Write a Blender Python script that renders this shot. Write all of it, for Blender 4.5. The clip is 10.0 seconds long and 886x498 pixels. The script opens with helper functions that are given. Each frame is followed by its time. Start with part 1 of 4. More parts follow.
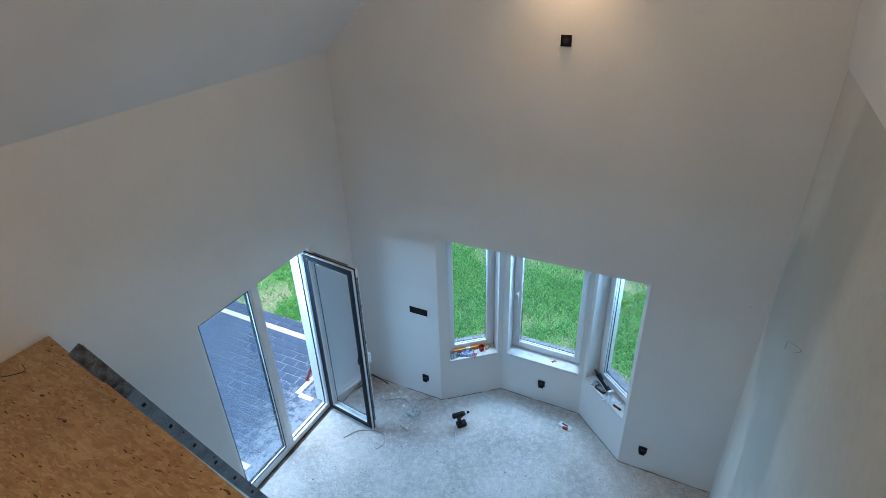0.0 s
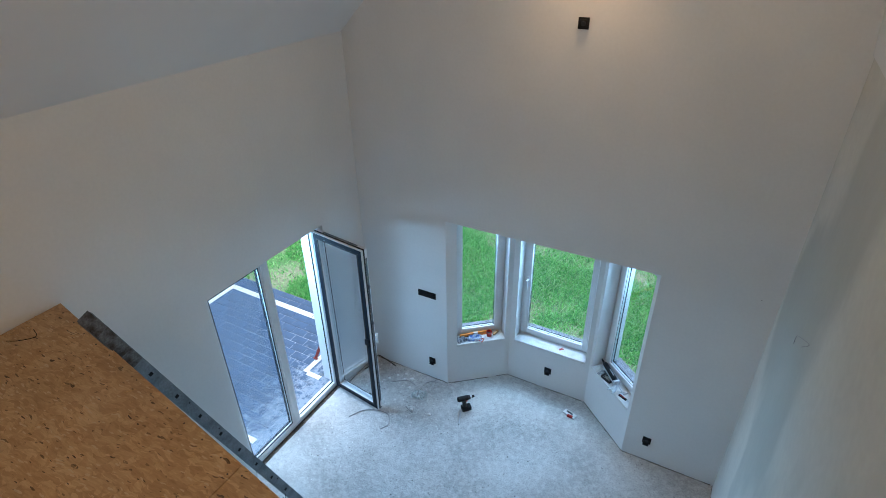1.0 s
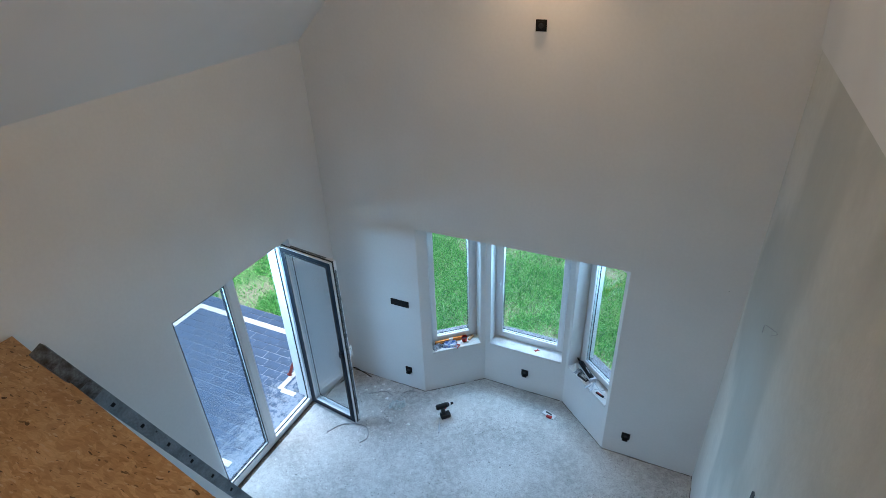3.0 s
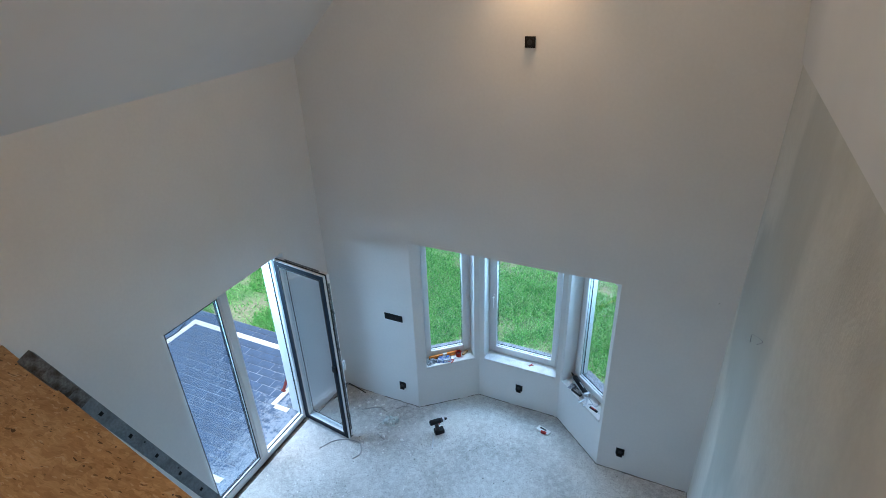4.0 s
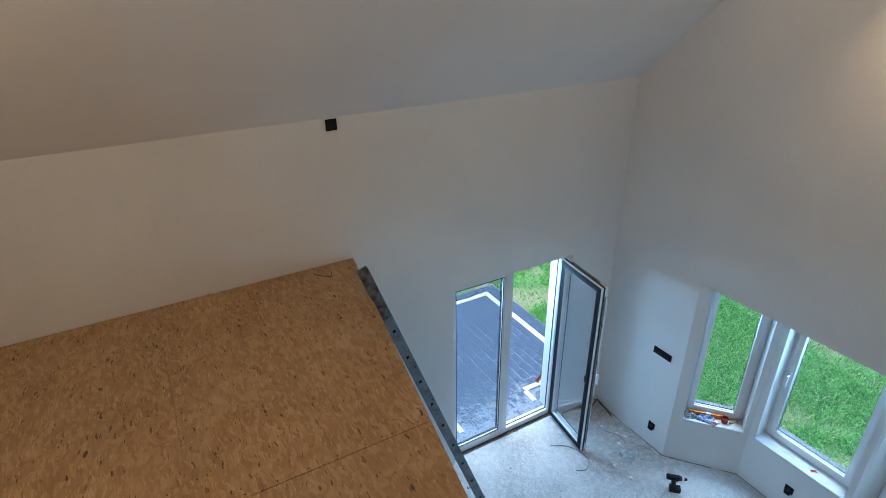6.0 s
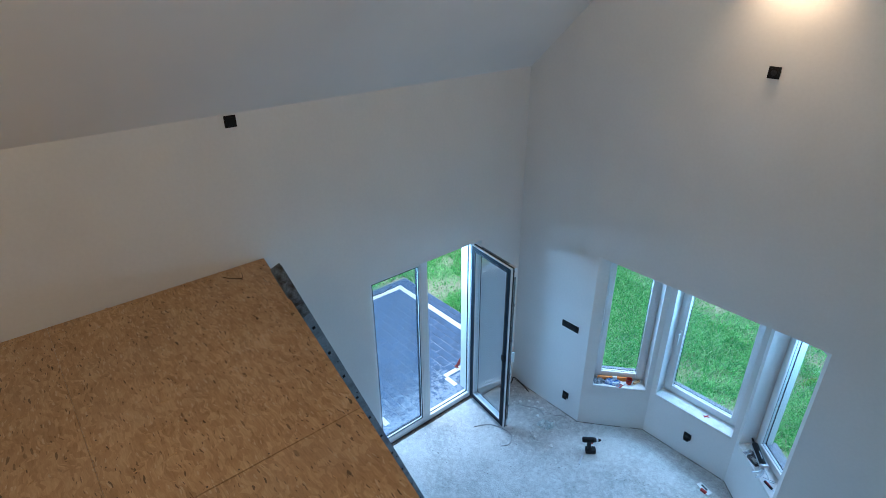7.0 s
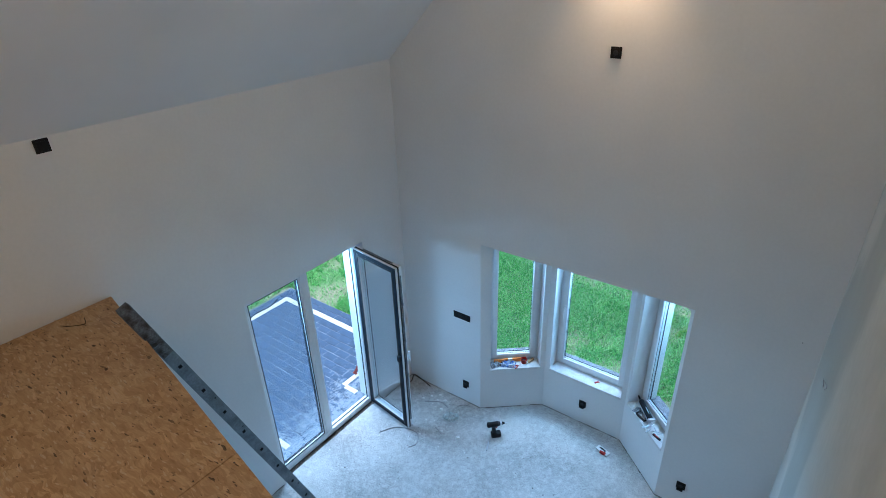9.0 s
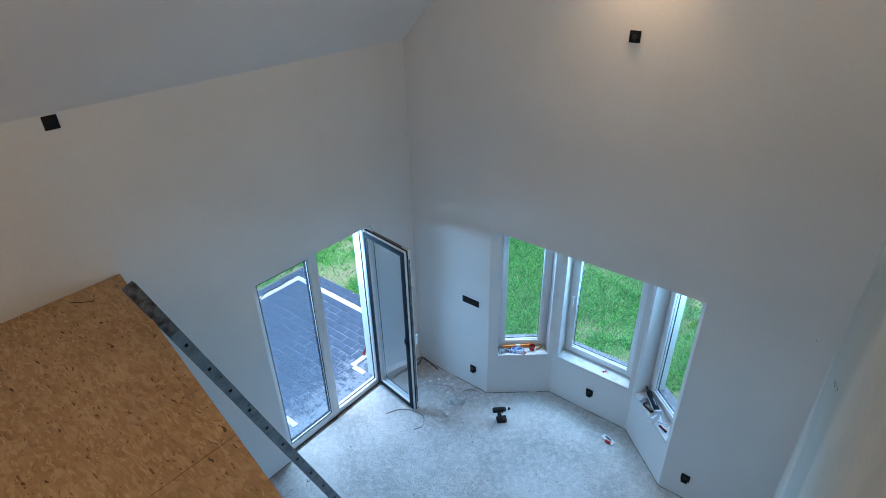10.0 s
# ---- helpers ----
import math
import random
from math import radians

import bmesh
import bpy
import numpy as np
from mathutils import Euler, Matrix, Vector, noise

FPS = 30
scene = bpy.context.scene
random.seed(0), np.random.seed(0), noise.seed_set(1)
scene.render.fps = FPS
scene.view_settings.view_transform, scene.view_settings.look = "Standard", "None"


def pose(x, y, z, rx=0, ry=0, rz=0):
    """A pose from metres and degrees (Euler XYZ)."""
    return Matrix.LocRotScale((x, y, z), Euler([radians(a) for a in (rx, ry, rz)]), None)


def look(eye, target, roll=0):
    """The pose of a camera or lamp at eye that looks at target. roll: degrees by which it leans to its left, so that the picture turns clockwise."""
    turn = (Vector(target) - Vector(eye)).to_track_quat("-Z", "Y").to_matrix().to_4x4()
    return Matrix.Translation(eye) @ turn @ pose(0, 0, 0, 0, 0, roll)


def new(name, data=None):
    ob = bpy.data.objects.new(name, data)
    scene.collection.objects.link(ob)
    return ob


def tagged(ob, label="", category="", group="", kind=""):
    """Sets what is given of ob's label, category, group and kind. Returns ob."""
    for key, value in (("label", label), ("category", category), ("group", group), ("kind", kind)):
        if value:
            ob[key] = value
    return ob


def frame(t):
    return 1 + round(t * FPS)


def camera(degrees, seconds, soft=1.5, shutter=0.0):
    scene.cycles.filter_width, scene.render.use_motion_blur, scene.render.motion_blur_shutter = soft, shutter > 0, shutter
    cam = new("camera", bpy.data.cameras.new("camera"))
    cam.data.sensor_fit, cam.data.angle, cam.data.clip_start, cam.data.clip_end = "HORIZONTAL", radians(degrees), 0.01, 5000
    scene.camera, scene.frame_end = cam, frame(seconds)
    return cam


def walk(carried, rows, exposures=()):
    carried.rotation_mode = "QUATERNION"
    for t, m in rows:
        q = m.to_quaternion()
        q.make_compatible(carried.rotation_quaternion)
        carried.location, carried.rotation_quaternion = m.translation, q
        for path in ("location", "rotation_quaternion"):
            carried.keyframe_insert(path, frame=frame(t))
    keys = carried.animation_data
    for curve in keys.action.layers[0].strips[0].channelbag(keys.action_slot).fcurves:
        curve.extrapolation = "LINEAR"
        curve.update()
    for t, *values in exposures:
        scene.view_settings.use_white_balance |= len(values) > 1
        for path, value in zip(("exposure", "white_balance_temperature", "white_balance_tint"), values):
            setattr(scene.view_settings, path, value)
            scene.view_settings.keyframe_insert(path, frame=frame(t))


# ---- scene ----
cam = camera(78.0, 10.0, soft=0.6)
PATH = [
    (0.0, pose(3.349, -4.206, 4.818, 60.19, 1.72, 26.66)),
    (0.5, pose(3.388, -4.205, 4.790, 58.91, 1.95, 27.95)),
    (1.0, pose(3.395, -4.190, 4.786, 58.83, 0.89, 28.93)),
    (1.5, pose(3.390, -4.210, 4.764, 59.35, 1.67, 26.63)),
    (2.0, pose(3.374, -4.186, 4.779, 59.52, 2.94, 24.41)),
    (3.5, pose(3.424, -4.132, 4.775, 59.20, 1.60, 25.11)),
    (4.0, pose(3.472, -4.167, 4.737, 61.39, 1.91, 24.88)),
    (4.5, pose(3.500, -4.091, 4.767, 60.68, 3.53, 29.40)),
    (5.0, pose(3.568, -4.043, 4.739, 62.34, 3.56, 43.80)),
    (5.5, pose(3.692, -4.089, 4.764, 63.86, 1.78, 56.49)),
    (5.7, pose(3.701, -4.139, 4.780, 63.47, 0.76, 60.61)),
    (6.8, pose(3.801, -4.398, 4.809, 63.17, 0.76, 54.18)),
    (7.0, pose(3.771, -4.317, 4.767, 63.10, 0.43, 49.86)),
    (7.5, pose(3.685, -4.257, 4.771, 61.79, 2.11, 36.54)),
    (8.0, pose(3.702, -4.283, 4.755, 63.03, 2.98, 31.62)),
    (8.5, pose(3.720, -4.151, 4.772, 61.30, 1.38, 34.08)),
    (9.0, pose(3.737, -4.108, 4.760, 62.06, 1.69, 36.67)),
    (9.5, pose(3.728, -4.155, 4.745, 62.01, 1.13, 34.52)),
    (10.0, pose(3.747, -4.035, 4.769, 60.14, 1.14, 38.76)),
]
walk(cam, PATH, exposures=[(0.0, 1.42, 5280, 2), (5.5, 1.43, 5420, 3), (7.5, 1.41, 4650, -1), (10.0, 1.42, 5040, 1)])

# ---- light ----
world = bpy.data.worlds.new("world")
scene.world = world
world.use_nodes = True
_wn = world.node_tree.nodes
_wl = world.node_tree.links
_sky = _wn.new("ShaderNodeTexSky")
_sky.sky_type = "NISHITA"
_sky.sun_disc = False
_sky.sun_elevation = radians(76)
_sky.sun_rotation = radians(-60)
_sky.air_density = 1.0
_sky.dust_density = 3.0
_wl.new(_sky.outputs[0], _wn["Background"].inputs[0])
_wn["Background"].inputs[1].default_value = 0.15


def lamp(name, kind, m, energy, color, **kw):
    d = bpy.data.lights.new(name, kind)
    d.energy = energy
    d.color = color
    if kind == "SUN":
        d.angle = kw["angle"]
    if kind == "AREA":
        d.shape = "RECTANGLE"
        d.size, d.size_y = kw["size"]
    if kind == "SPOT":
        d.spot_size, d.spot_blend, d.shadow_soft_size = kw["cone"], kw["blend"], kw["soft"]
    if kind == "POINT":
        d.shadow_soft_size = kw["soft"]
    ob = new(name, d)
    ob.matrix_world = m
    return ob


# overcast sun, high and soft
lamp("sun", "SUN", look((-1.5, 1.0, 8), (0, 0, 0)), 0.9, (1.0, 0.97, 0.92), angle=radians(50))
# added area lamps outside the openings, standing in for extra skylight
SKY = (0.50, 0.74, 1.0)
lamp("sky_door", "AREA", look((-0.50, -1.335, 2.04), (1.4, -1.7, 0.1)), 16, SKY, size=(1.30, 0.26))
lamp("sky_bay_middle", "AREA", look((2.105, 0.93, 1.93), (2.1, -1.6, 0.2)), 8.6, SKY, size=(0.74, 0.30))
lamp("sky_bay_left", "AREA", look((1.08, 0.58, 1.95), (2.3, -1.2, 0.2)), 5.2, SKY, size=(0.40, 0.28))
lamp("sky_bay_right", "AREA", look((3.12, 0.58, 1.95), (1.9, -1.2, 0.2)), 2.8, SKY, size=(0.40, 0.28))
WARM = (1.0, 0.64, 0.36)


# ---- materials ----
def mat(name, color, rough=0.6, metal=0.0, var=0.0, scale=6.0, fine=0.0, fine_scale=90.0, bump=0.0, bump_scale=60.0, tint=None, spec=0.5, rand=0.0):
    m = bpy.data.materials.new(name)
    m.use_nodes = True
    n, l = m.node_tree.nodes, m.node_tree.links
    b = n["Principled BSDF"]
    b.inputs["Roughness"].default_value = rough
    b.inputs["Metallic"].default_value = metal
    b.inputs["Specular IOR Level"].default_value = spec
    tc = n.new("ShaderNodeTexCoord")
    last = None

    def noise_tex(sc, detail):
        t = n.new("ShaderNodeTexNoise")
        t.inputs["Scale"].default_value = sc
        t.inputs["Detail"].default_value = detail
        l.new(tc.outputs["Object"], t.inputs["Vector"])
        return t

    rgb = n.new("ShaderNodeRGB")
    rgb.outputs[0].default_value = (*color, 1)
    last = rgb.outputs[0]
    if var:
        t = noise_tex(scale, 5)
        mx = n.new("ShaderNodeMix")
        mx.data_type = "RGBA"
        c2 = tint or tuple(c * (1 - var) for c in color)
        r = n.new("ShaderNodeMapRange")
        r.inputs["From Min"].default_value, r.inputs["From Max"].default_value = 0.38, 0.66
        l.new(t.outputs["Fac"], r.inputs["Value"])
        l.new(r.outputs[0], mx.inputs["Factor"])
        l.new(last, mx.inputs["A"])
        mx.inputs["B"].default_value = (*c2, 1)
        last = mx.outputs["Result"]
    if fine:
        t = noise_tex(fine_scale, 3)
        r = n.new("ShaderNodeMapRange")
        r.inputs["From Min"].default_value, r.inputs["From Max"].default_value = 0.3, 0.7
        r.inputs["To Min"].default_value, r.inputs["To Max"].default_value = 1 - fine, 1 + fine
        l.new(t.outputs["Fac"], r.inputs["Value"])
        hs = n.new("ShaderNodeHueSaturation")
        l.new(r.outputs[0], hs.inputs["Value"])
        l.new(last, hs.inputs["Color"])
        last = hs.outputs[0]
    if rand:
        oi = n.new("ShaderNodeObjectInfo")
        r = n.new("ShaderNodeMapRange")
        r.inputs["To Min"].default_value, r.inputs["To Max"].default_value = 1 - rand, 1 + rand
        l.new(oi.outputs["Random"], r.inputs["Value"])
        hs = n.new("ShaderNodeHueSaturation")
        l.new(r.outputs[0], hs.inputs["Value"])
        l.new(last, hs.inputs["Color"])
        last = hs.outputs[0]
    l.new(last, b.inputs["Base Color"])
    if bump:
        t = noise_tex(bump_scale, 4)
        bp = n.new("ShaderNodeBump")
        bp.inputs["Strength"].default_value = bump
        bp.inputs["Distance"].default_value = 0.01
        l.new(t.outputs["Fac"], bp.inputs["Height"])
        l.new(bp.outputs[0], b.inputs["Normal"])
    return m


def osb_material():
    """Strand board: overlapping pressed strands in many directions, with a few dark chips."""
    m = bpy.data.materials.new("osb")
    m.use_nodes = True
    n, l = m.node_tree.nodes, m.node_tree.links
    b = n["Principled BSDF"]
    b.inputs["Roughness"].default_value = 0.6
    tc = n.new("ShaderNodeTexCoord")

    def math_node(op, x, y=None):
        q = n.new("ShaderNodeMath")
        q.operation = op
        for k, v in enumerate((x, y)):
            if v is None:
                continue
            if isinstance(v, (int, float)):
                q.inputs[k].default_value = v
            else:
                l.new(v, q.inputs[k])
        return q.outputs[0]

    def mapped(rot, sx, sy, warp=0.03):
        nz = n.new("ShaderNodeTexNoise")
        nz.inputs["Scale"].default_value = 9.0
        nz.inputs["Detail"].default_value = 3.0
        l.new(tc.outputs["Object"], nz.inputs["Vector"])
        add = n.new("ShaderNodeVectorMath")
        add.operation = "MULTIPLY_ADD"
        l.new(nz.outputs["Color"], add.inputs[0])
        add.inputs[1].default_value = (warp, warp, 0)
        l.new(tc.outputs["Object"], add.inputs[2])
        mp = n.new("ShaderNodeMapping")
        mp.inputs["Rotation"].default_value = (0, 0, rot)
        mp.inputs["Scale"].default_value = (sx, sy, 1)
        l.new(add.outputs[0], mp.inputs["Vector"])
        return mp.outputs[0]

    def cells(rot, sx, sy, warp=0.06):
        v = n.new("ShaderNodeTexVoronoi")
        v.inputs["Scale"].default_value = 1.0
        l.new(mapped(rot, sx, sy, warp), v.inputs["Vector"])
        q = n.new("ShaderNodeSeparateColor")
        l.new(v.outputs["Color"], q.inputs[0])
        return v, q

    def grain(rot, sx, sy):
        t = n.new("ShaderNodeTexNoise")
        t.inputs["Scale"].default_value = 1.0
        t.inputs["Detail"].default_value = 6.0
        t.inputs["Roughness"].default_value = 0.62
        l.new(mapped(rot, sx, sy), t.inputs["Vector"])
        return t.outputs["Fac"]

    # four layers of strands, blended by which lies on top
    tones = []
    for rot, sx, sy in ((0.3, 13, 46), (1.25, 11, 52), (2.2, 14, 40), (2.9, 12, 56)):
        v, q = cells(rot, sx, sy, 0.10)
        g = grain(rot, 16, 120)
        tones.append(math_node("ADD", math_node("MULTIPLY", q.outputs[0], 0.34), math_node("MULTIPLY", g, 0.76)))
    top, tq = cells(0.7, 15, 21, 0.12)
    f1 = math_node("GREATER_THAN", tq.outputs[1], 0.5)
    f2 = math_node("GREATER_THAN", tq.outputs[2], 0.5)

    def blend(f, x, y):
        q = n.new("ShaderNodeMix")
        l.new(f, q.inputs["Factor"])
        l.new(x, q.inputs["A"])
        l.new(y, q.inputs["B"])
        return q.outputs["Result"]

    tone = blend(f2, blend(f1, tones[0], tones[1]), blend(f1, tones[2], tones[3]))
    big = n.new("ShaderNodeTexNoise")
    big.inputs["Scale"].default_value = 3.5
    big.inputs["Detail"].default_value = 5
    l.new(tc.outputs["Object"], big.inputs["Vector"])
    tone = math_node("ADD", math_node("MULTIPLY", tone, 0.72), math_node("MULTIPLY", big.outputs["Fac"], 0.34))
    r = n.new("ShaderNodeValToRGB")
    e = r.color_ramp.elements
    stops = [(0.25, (0.262, 0.145, 0.060)), (0.42, (0.385, 0.230, 0.103)), (0.58, (0.485, 0.306, 0.145)), (0.78, (0.64, 0.436, 0.234))]
    while len(e) < len(stops):
        e.new(0.5)
    for q, (pos, c) in zip(e, stops):
        q.position, q.color = pos, (*c, 1)
    l.new(tone, r.inputs[0])
    col = r.outputs[0]
    # dark chips, thin, in three directions and uneven numbers
    for rot, sx, sy, part_ in ((0.5, 22, 120, 0.026), (1.6, 30, 165, 0.026), (2.6, 16, 80, 0.026), (1.0, 18, 44, 0.012), (2.1, 48, 140, 0.016)):
        v, q = cells(rot, sx, sy, 0.05)
        near = math_node("LESS_THAN", v.outputs["Distance"], 0.42)
        pick = math_node("MULTIPLY", math_node("LESS_THAN", q.outputs[0], part_), near)
        pick = math_node("MULTIPLY", pick, math_node("ADD", math_node("MULTIPLY", q.outputs[1], 0.7), 0.3))
        mx = n.new("ShaderNodeMix")
        mx.data_type = "RGBA"
        l.new(pick, mx.inputs["Factor"])
        l.new(col, mx.inputs["A"])
        mx.inputs["B"].default_value = (0.065, 0.034, 0.016, 1)
        col = mx.outputs["Result"]
    # pale fresh chips
    for rot, sx, sy, part_ in ((0.1, 28, 120, 0.045), (2.0, 24, 100, 0.045), (1.2, 18, 90, 0.035)):
        v, q = cells(rot, sx, sy, 0.05)
        pick = math_node("MULTIPLY", math_node("LESS_THAN", q.outputs[0], part_), math_node("LESS_THAN", v.outputs["Distance"], 0.40))
        mx = n.new("ShaderNodeMix")
        mx.data_type = "RGBA"
        l.new(math_node("MULTIPLY", pick, 0.75), mx.inputs["Factor"])
        l.new(col, mx.inputs["A"])
        mx.inputs["B"].default_value = (0.62, 0.47, 0.29, 1)
        col = mx.outputs["Result"]
    # pale dust rubbed in
    dn = n.new("ShaderNodeTexNoise")
    dn.inputs["Scale"].default_value = 2.0
    dn.inputs["Detail"].default_value = 7
    l.new(tc.outputs["Object"], dn.inputs["Vector"])
    dr = n.new("ShaderNodeMapRange")
    dr.inputs["From Min"].default_value, dr.inputs["From Max"].default_value = 0.45, 0.75
    dr.inputs["To Max"].default_value = 0.25
    l.new(dn.outputs["Fac"], dr.inputs["Value"])
    mx3 = n.new("ShaderNodeMix")
    mx3.data_type = "RGBA"
    l.new(dr.outputs[0], mx3.inputs["Factor"])
    l.new(col, mx3.inputs["A"])
    mx3.inputs["B"].default_value = (0.40, 0.29, 0.185, 1)
    l.new(mx3.outputs["Result"], b.inputs["Base Color"])
    bp = n.new("ShaderNodeBump")
    bp.inputs["Strength"].default_value = 0.3
    bp.inputs["Distance"].default_value = 0.004
    l.new(tone, bp.inputs["Height"])
    l.new(bp.outputs[0], b.inputs["Normal"])
    return m


def screed_material():
    m = mat("screed", (0.52, 0.51, 0.49), 0.9, var=0.3, scale=1.5, tint=(0.36, 0.355, 0.34), fine=0.22, fine_scale=80, bump=0.6, bump_scale=70)
    n, l = m.node_tree.nodes, m.node_tree.links
    b = n["Principled BSDF"]
    tc = n.new("ShaderNodeTexCoord")
    old = b.inputs["Base Color"].links[0].from_socket
    # white plaster dust in blotches and dark grit
    t = n.new("ShaderNodeTexNoise")
    t.inputs["Scale"].default_value, t.inputs["Detail"].default_value, t.inputs["Roughness"].default_value = 16.0, 9.0, 0.75
    l.new(tc.outputs["Object"], t.inputs["Vector"])
    r = n.new("ShaderNodeMapRange")
    r.inputs["From Min"].default_value, r.inputs["From Max"].default_value = 0.45, 0.66
    r.inputs["To Max"].default_value = 0.5
    l.new(t.outputs["Fac"], r.inputs["Value"])
    mx = n.new("ShaderNodeMix")
    mx.data_type = "RGBA"
    l.new(r.outputs[0], mx.inputs["Factor"])
    l.new(old, mx.inputs["A"])
    mx.inputs["B"].default_value = (0.80, 0.79, 0.76, 1)
    v = n.new("ShaderNodeTexNoise")
    v.inputs["Scale"].default_value, v.inputs["Detail"].default_value = 48.0, 7.0
    l.new(tc.outputs["Object"], v.inputs["Vector"])
    r2 = n.new("ShaderNodeMapRange")
    r2.inputs["From Min"].default_value, r2.inputs["From Max"].default_value = 0.58, 0.70
    r2.inputs["To Max"].default_value = 0.5
    l.new(v.outputs["Fac"], r2.inputs["Value"])
    pn = n.new("ShaderNodeTexNoise")
    pn.inputs["Scale"].default_value, pn.inputs["Detail"].default_value = 1.7, 3.0
    l.new(tc.outputs["Object"], pn.inputs["Vector"])
    pr = n.new("ShaderNodeMapRange")
    pr.inputs["From Min"].default_value, pr.inputs["From Max"].default_value = 0.40, 0.62
    pr.inputs["To Min"].default_value, pr.inputs["To Max"].default_value = 0.35, 1.6
    l.new(pn.outputs["Fac"], pr.inputs["Value"])
    pm = n.new("ShaderNodeMath")
    pm.operation = "MULTIPLY"
    pm.use_clamp = True
    l.new(r2.outputs[0], pm.inputs[0])
    l.new(pr.outputs[0], pm.inputs[1])
    mx2 = n.new("ShaderNodeMix")
    mx2.data_type = "RGBA"
    l.new(pm.outputs[0], mx2.inputs["Factor"])
    l.new(mx.outputs["Result"], mx2.inputs["A"])
    mx2.inputs["B"].default_value = (0.13, 0.13, 0.125, 1)
    l.new(mx2.outputs["Result"], b.inputs["Base Color"])
    return m


def crumb_material():
    """Loose crumbs: white plaster, grey cement and dark grit, each its own tone."""
    m = bpy.data.materials.new("plaster_crumbs")
    m.use_nodes = True
    n, l = m.node_tree.nodes, m.node_tree.links
    b = n["Principled BSDF"]
    b.inputs["Roughness"].default_value = 0.9
    g = n.new("ShaderNodeNewGeometry")
    r = n.new("ShaderNodeValToRGB")
    r.color_ramp.interpolation = "CONSTANT"
    e = r.color_ramp.elements
    e[0].color = (0.80, 0.79, 0.76, 1)
    e[1].position, e[1].color = 0.50, (0.48, 0.47, 0.45, 1)
    for p, c in ((0.74, 0.27), (0.91, 0.13)):
        q = e.new(p)
        q.color = (c, c, c * 0.95, 1)
    l.new(g.outputs["Random Per Island"], r.inputs[0])
    l.new(r.outputs[0], b.inputs["Base Color"])
    return m


def glass_material():
    m = bpy.data.materials.new("glass")
    m.use_nodes = True
    n, l = m.node_tree.nodes, m.node_tree.links
    n.remove(n["Principled BSDF"])
    tr = n.new("ShaderNodeBsdfTransparent")
    tr.inputs[0].default_value = (0.91, 0.95, 0.97, 1)
    gl = n.new("ShaderNodeBsdfGlossy")
    gl.inputs["Roughness"].default_value = 0.015
    lw = n.new("ShaderNodeLayerWeight")
    lw.inputs["Blend"].default_value = 0.5
    pw = n.new("ShaderNodeMath")
    pw.operation = "POWER"
    pw.inputs[1].default_value = 5.0
    l.new(lw.outputs["Facing"], pw.inputs[0])
    fr = n.new("ShaderNodeMapRange")
    fr.inputs["To Min"].default_value, fr.inputs["To Max"].default_value = 0.060, 1.0
    l.new(pw.outputs[0], fr.inputs["Value"])
    mx = n.new("ShaderNodeMixShader")
    l.new(fr.outputs[0], mx.inputs[0])
    l.new(tr.outputs[0], mx.inputs[1])
    l.new(gl.outputs[0], mx.inputs[2])
    l.new(mx.outputs[0], n["Material Output"].inputs["Surface"])
    return m


def grass_material():
    m = bpy.data.materials.new("grass_blades")
    m.use_nodes = True
    n, l = m.node_tree.nodes, m.node_tree.links
    b = n["Principled BSDF"]
    b.inputs["Roughness"].default_value = 0.5
    g = n.new("ShaderNodeNewGeometry")
    r = n.new("ShaderNodeValToRGB")
    e = r.color_ramp.elements
    for p, c in ((0.0, (0.05, 0.20, 0.035)), (0.4, (0.17, 0.47, 0.09)), (0.8, (0.34, 0.66, 0.18))):
        q = e[0] if p == 0.0 else e.new(p)
        q.position, q.color = p, (*c, 1)
    e[-1].position, e[-1].color = 1.0, (0.55, 0.66, 0.32, 1)
    l.new(g.outputs["Random Per Island"], r.inputs[0])
    l.new(r.outputs[0], b.inputs["Base Color"])
    tl = n.new("ShaderNodeBsdfTranslucent")
    l.new(r.outputs[0], tl.inputs["Color"])
    ms = n.new("ShaderNodeMixShader")
    ms.inputs[0].default_value = 0.42
    l.new(b.outputs[0], ms.inputs[1])
    l.new(tl.outputs[0], ms.inputs[2])
    l.new(ms.outputs[0], n["Material Output"].inputs["Surface"])
    return m


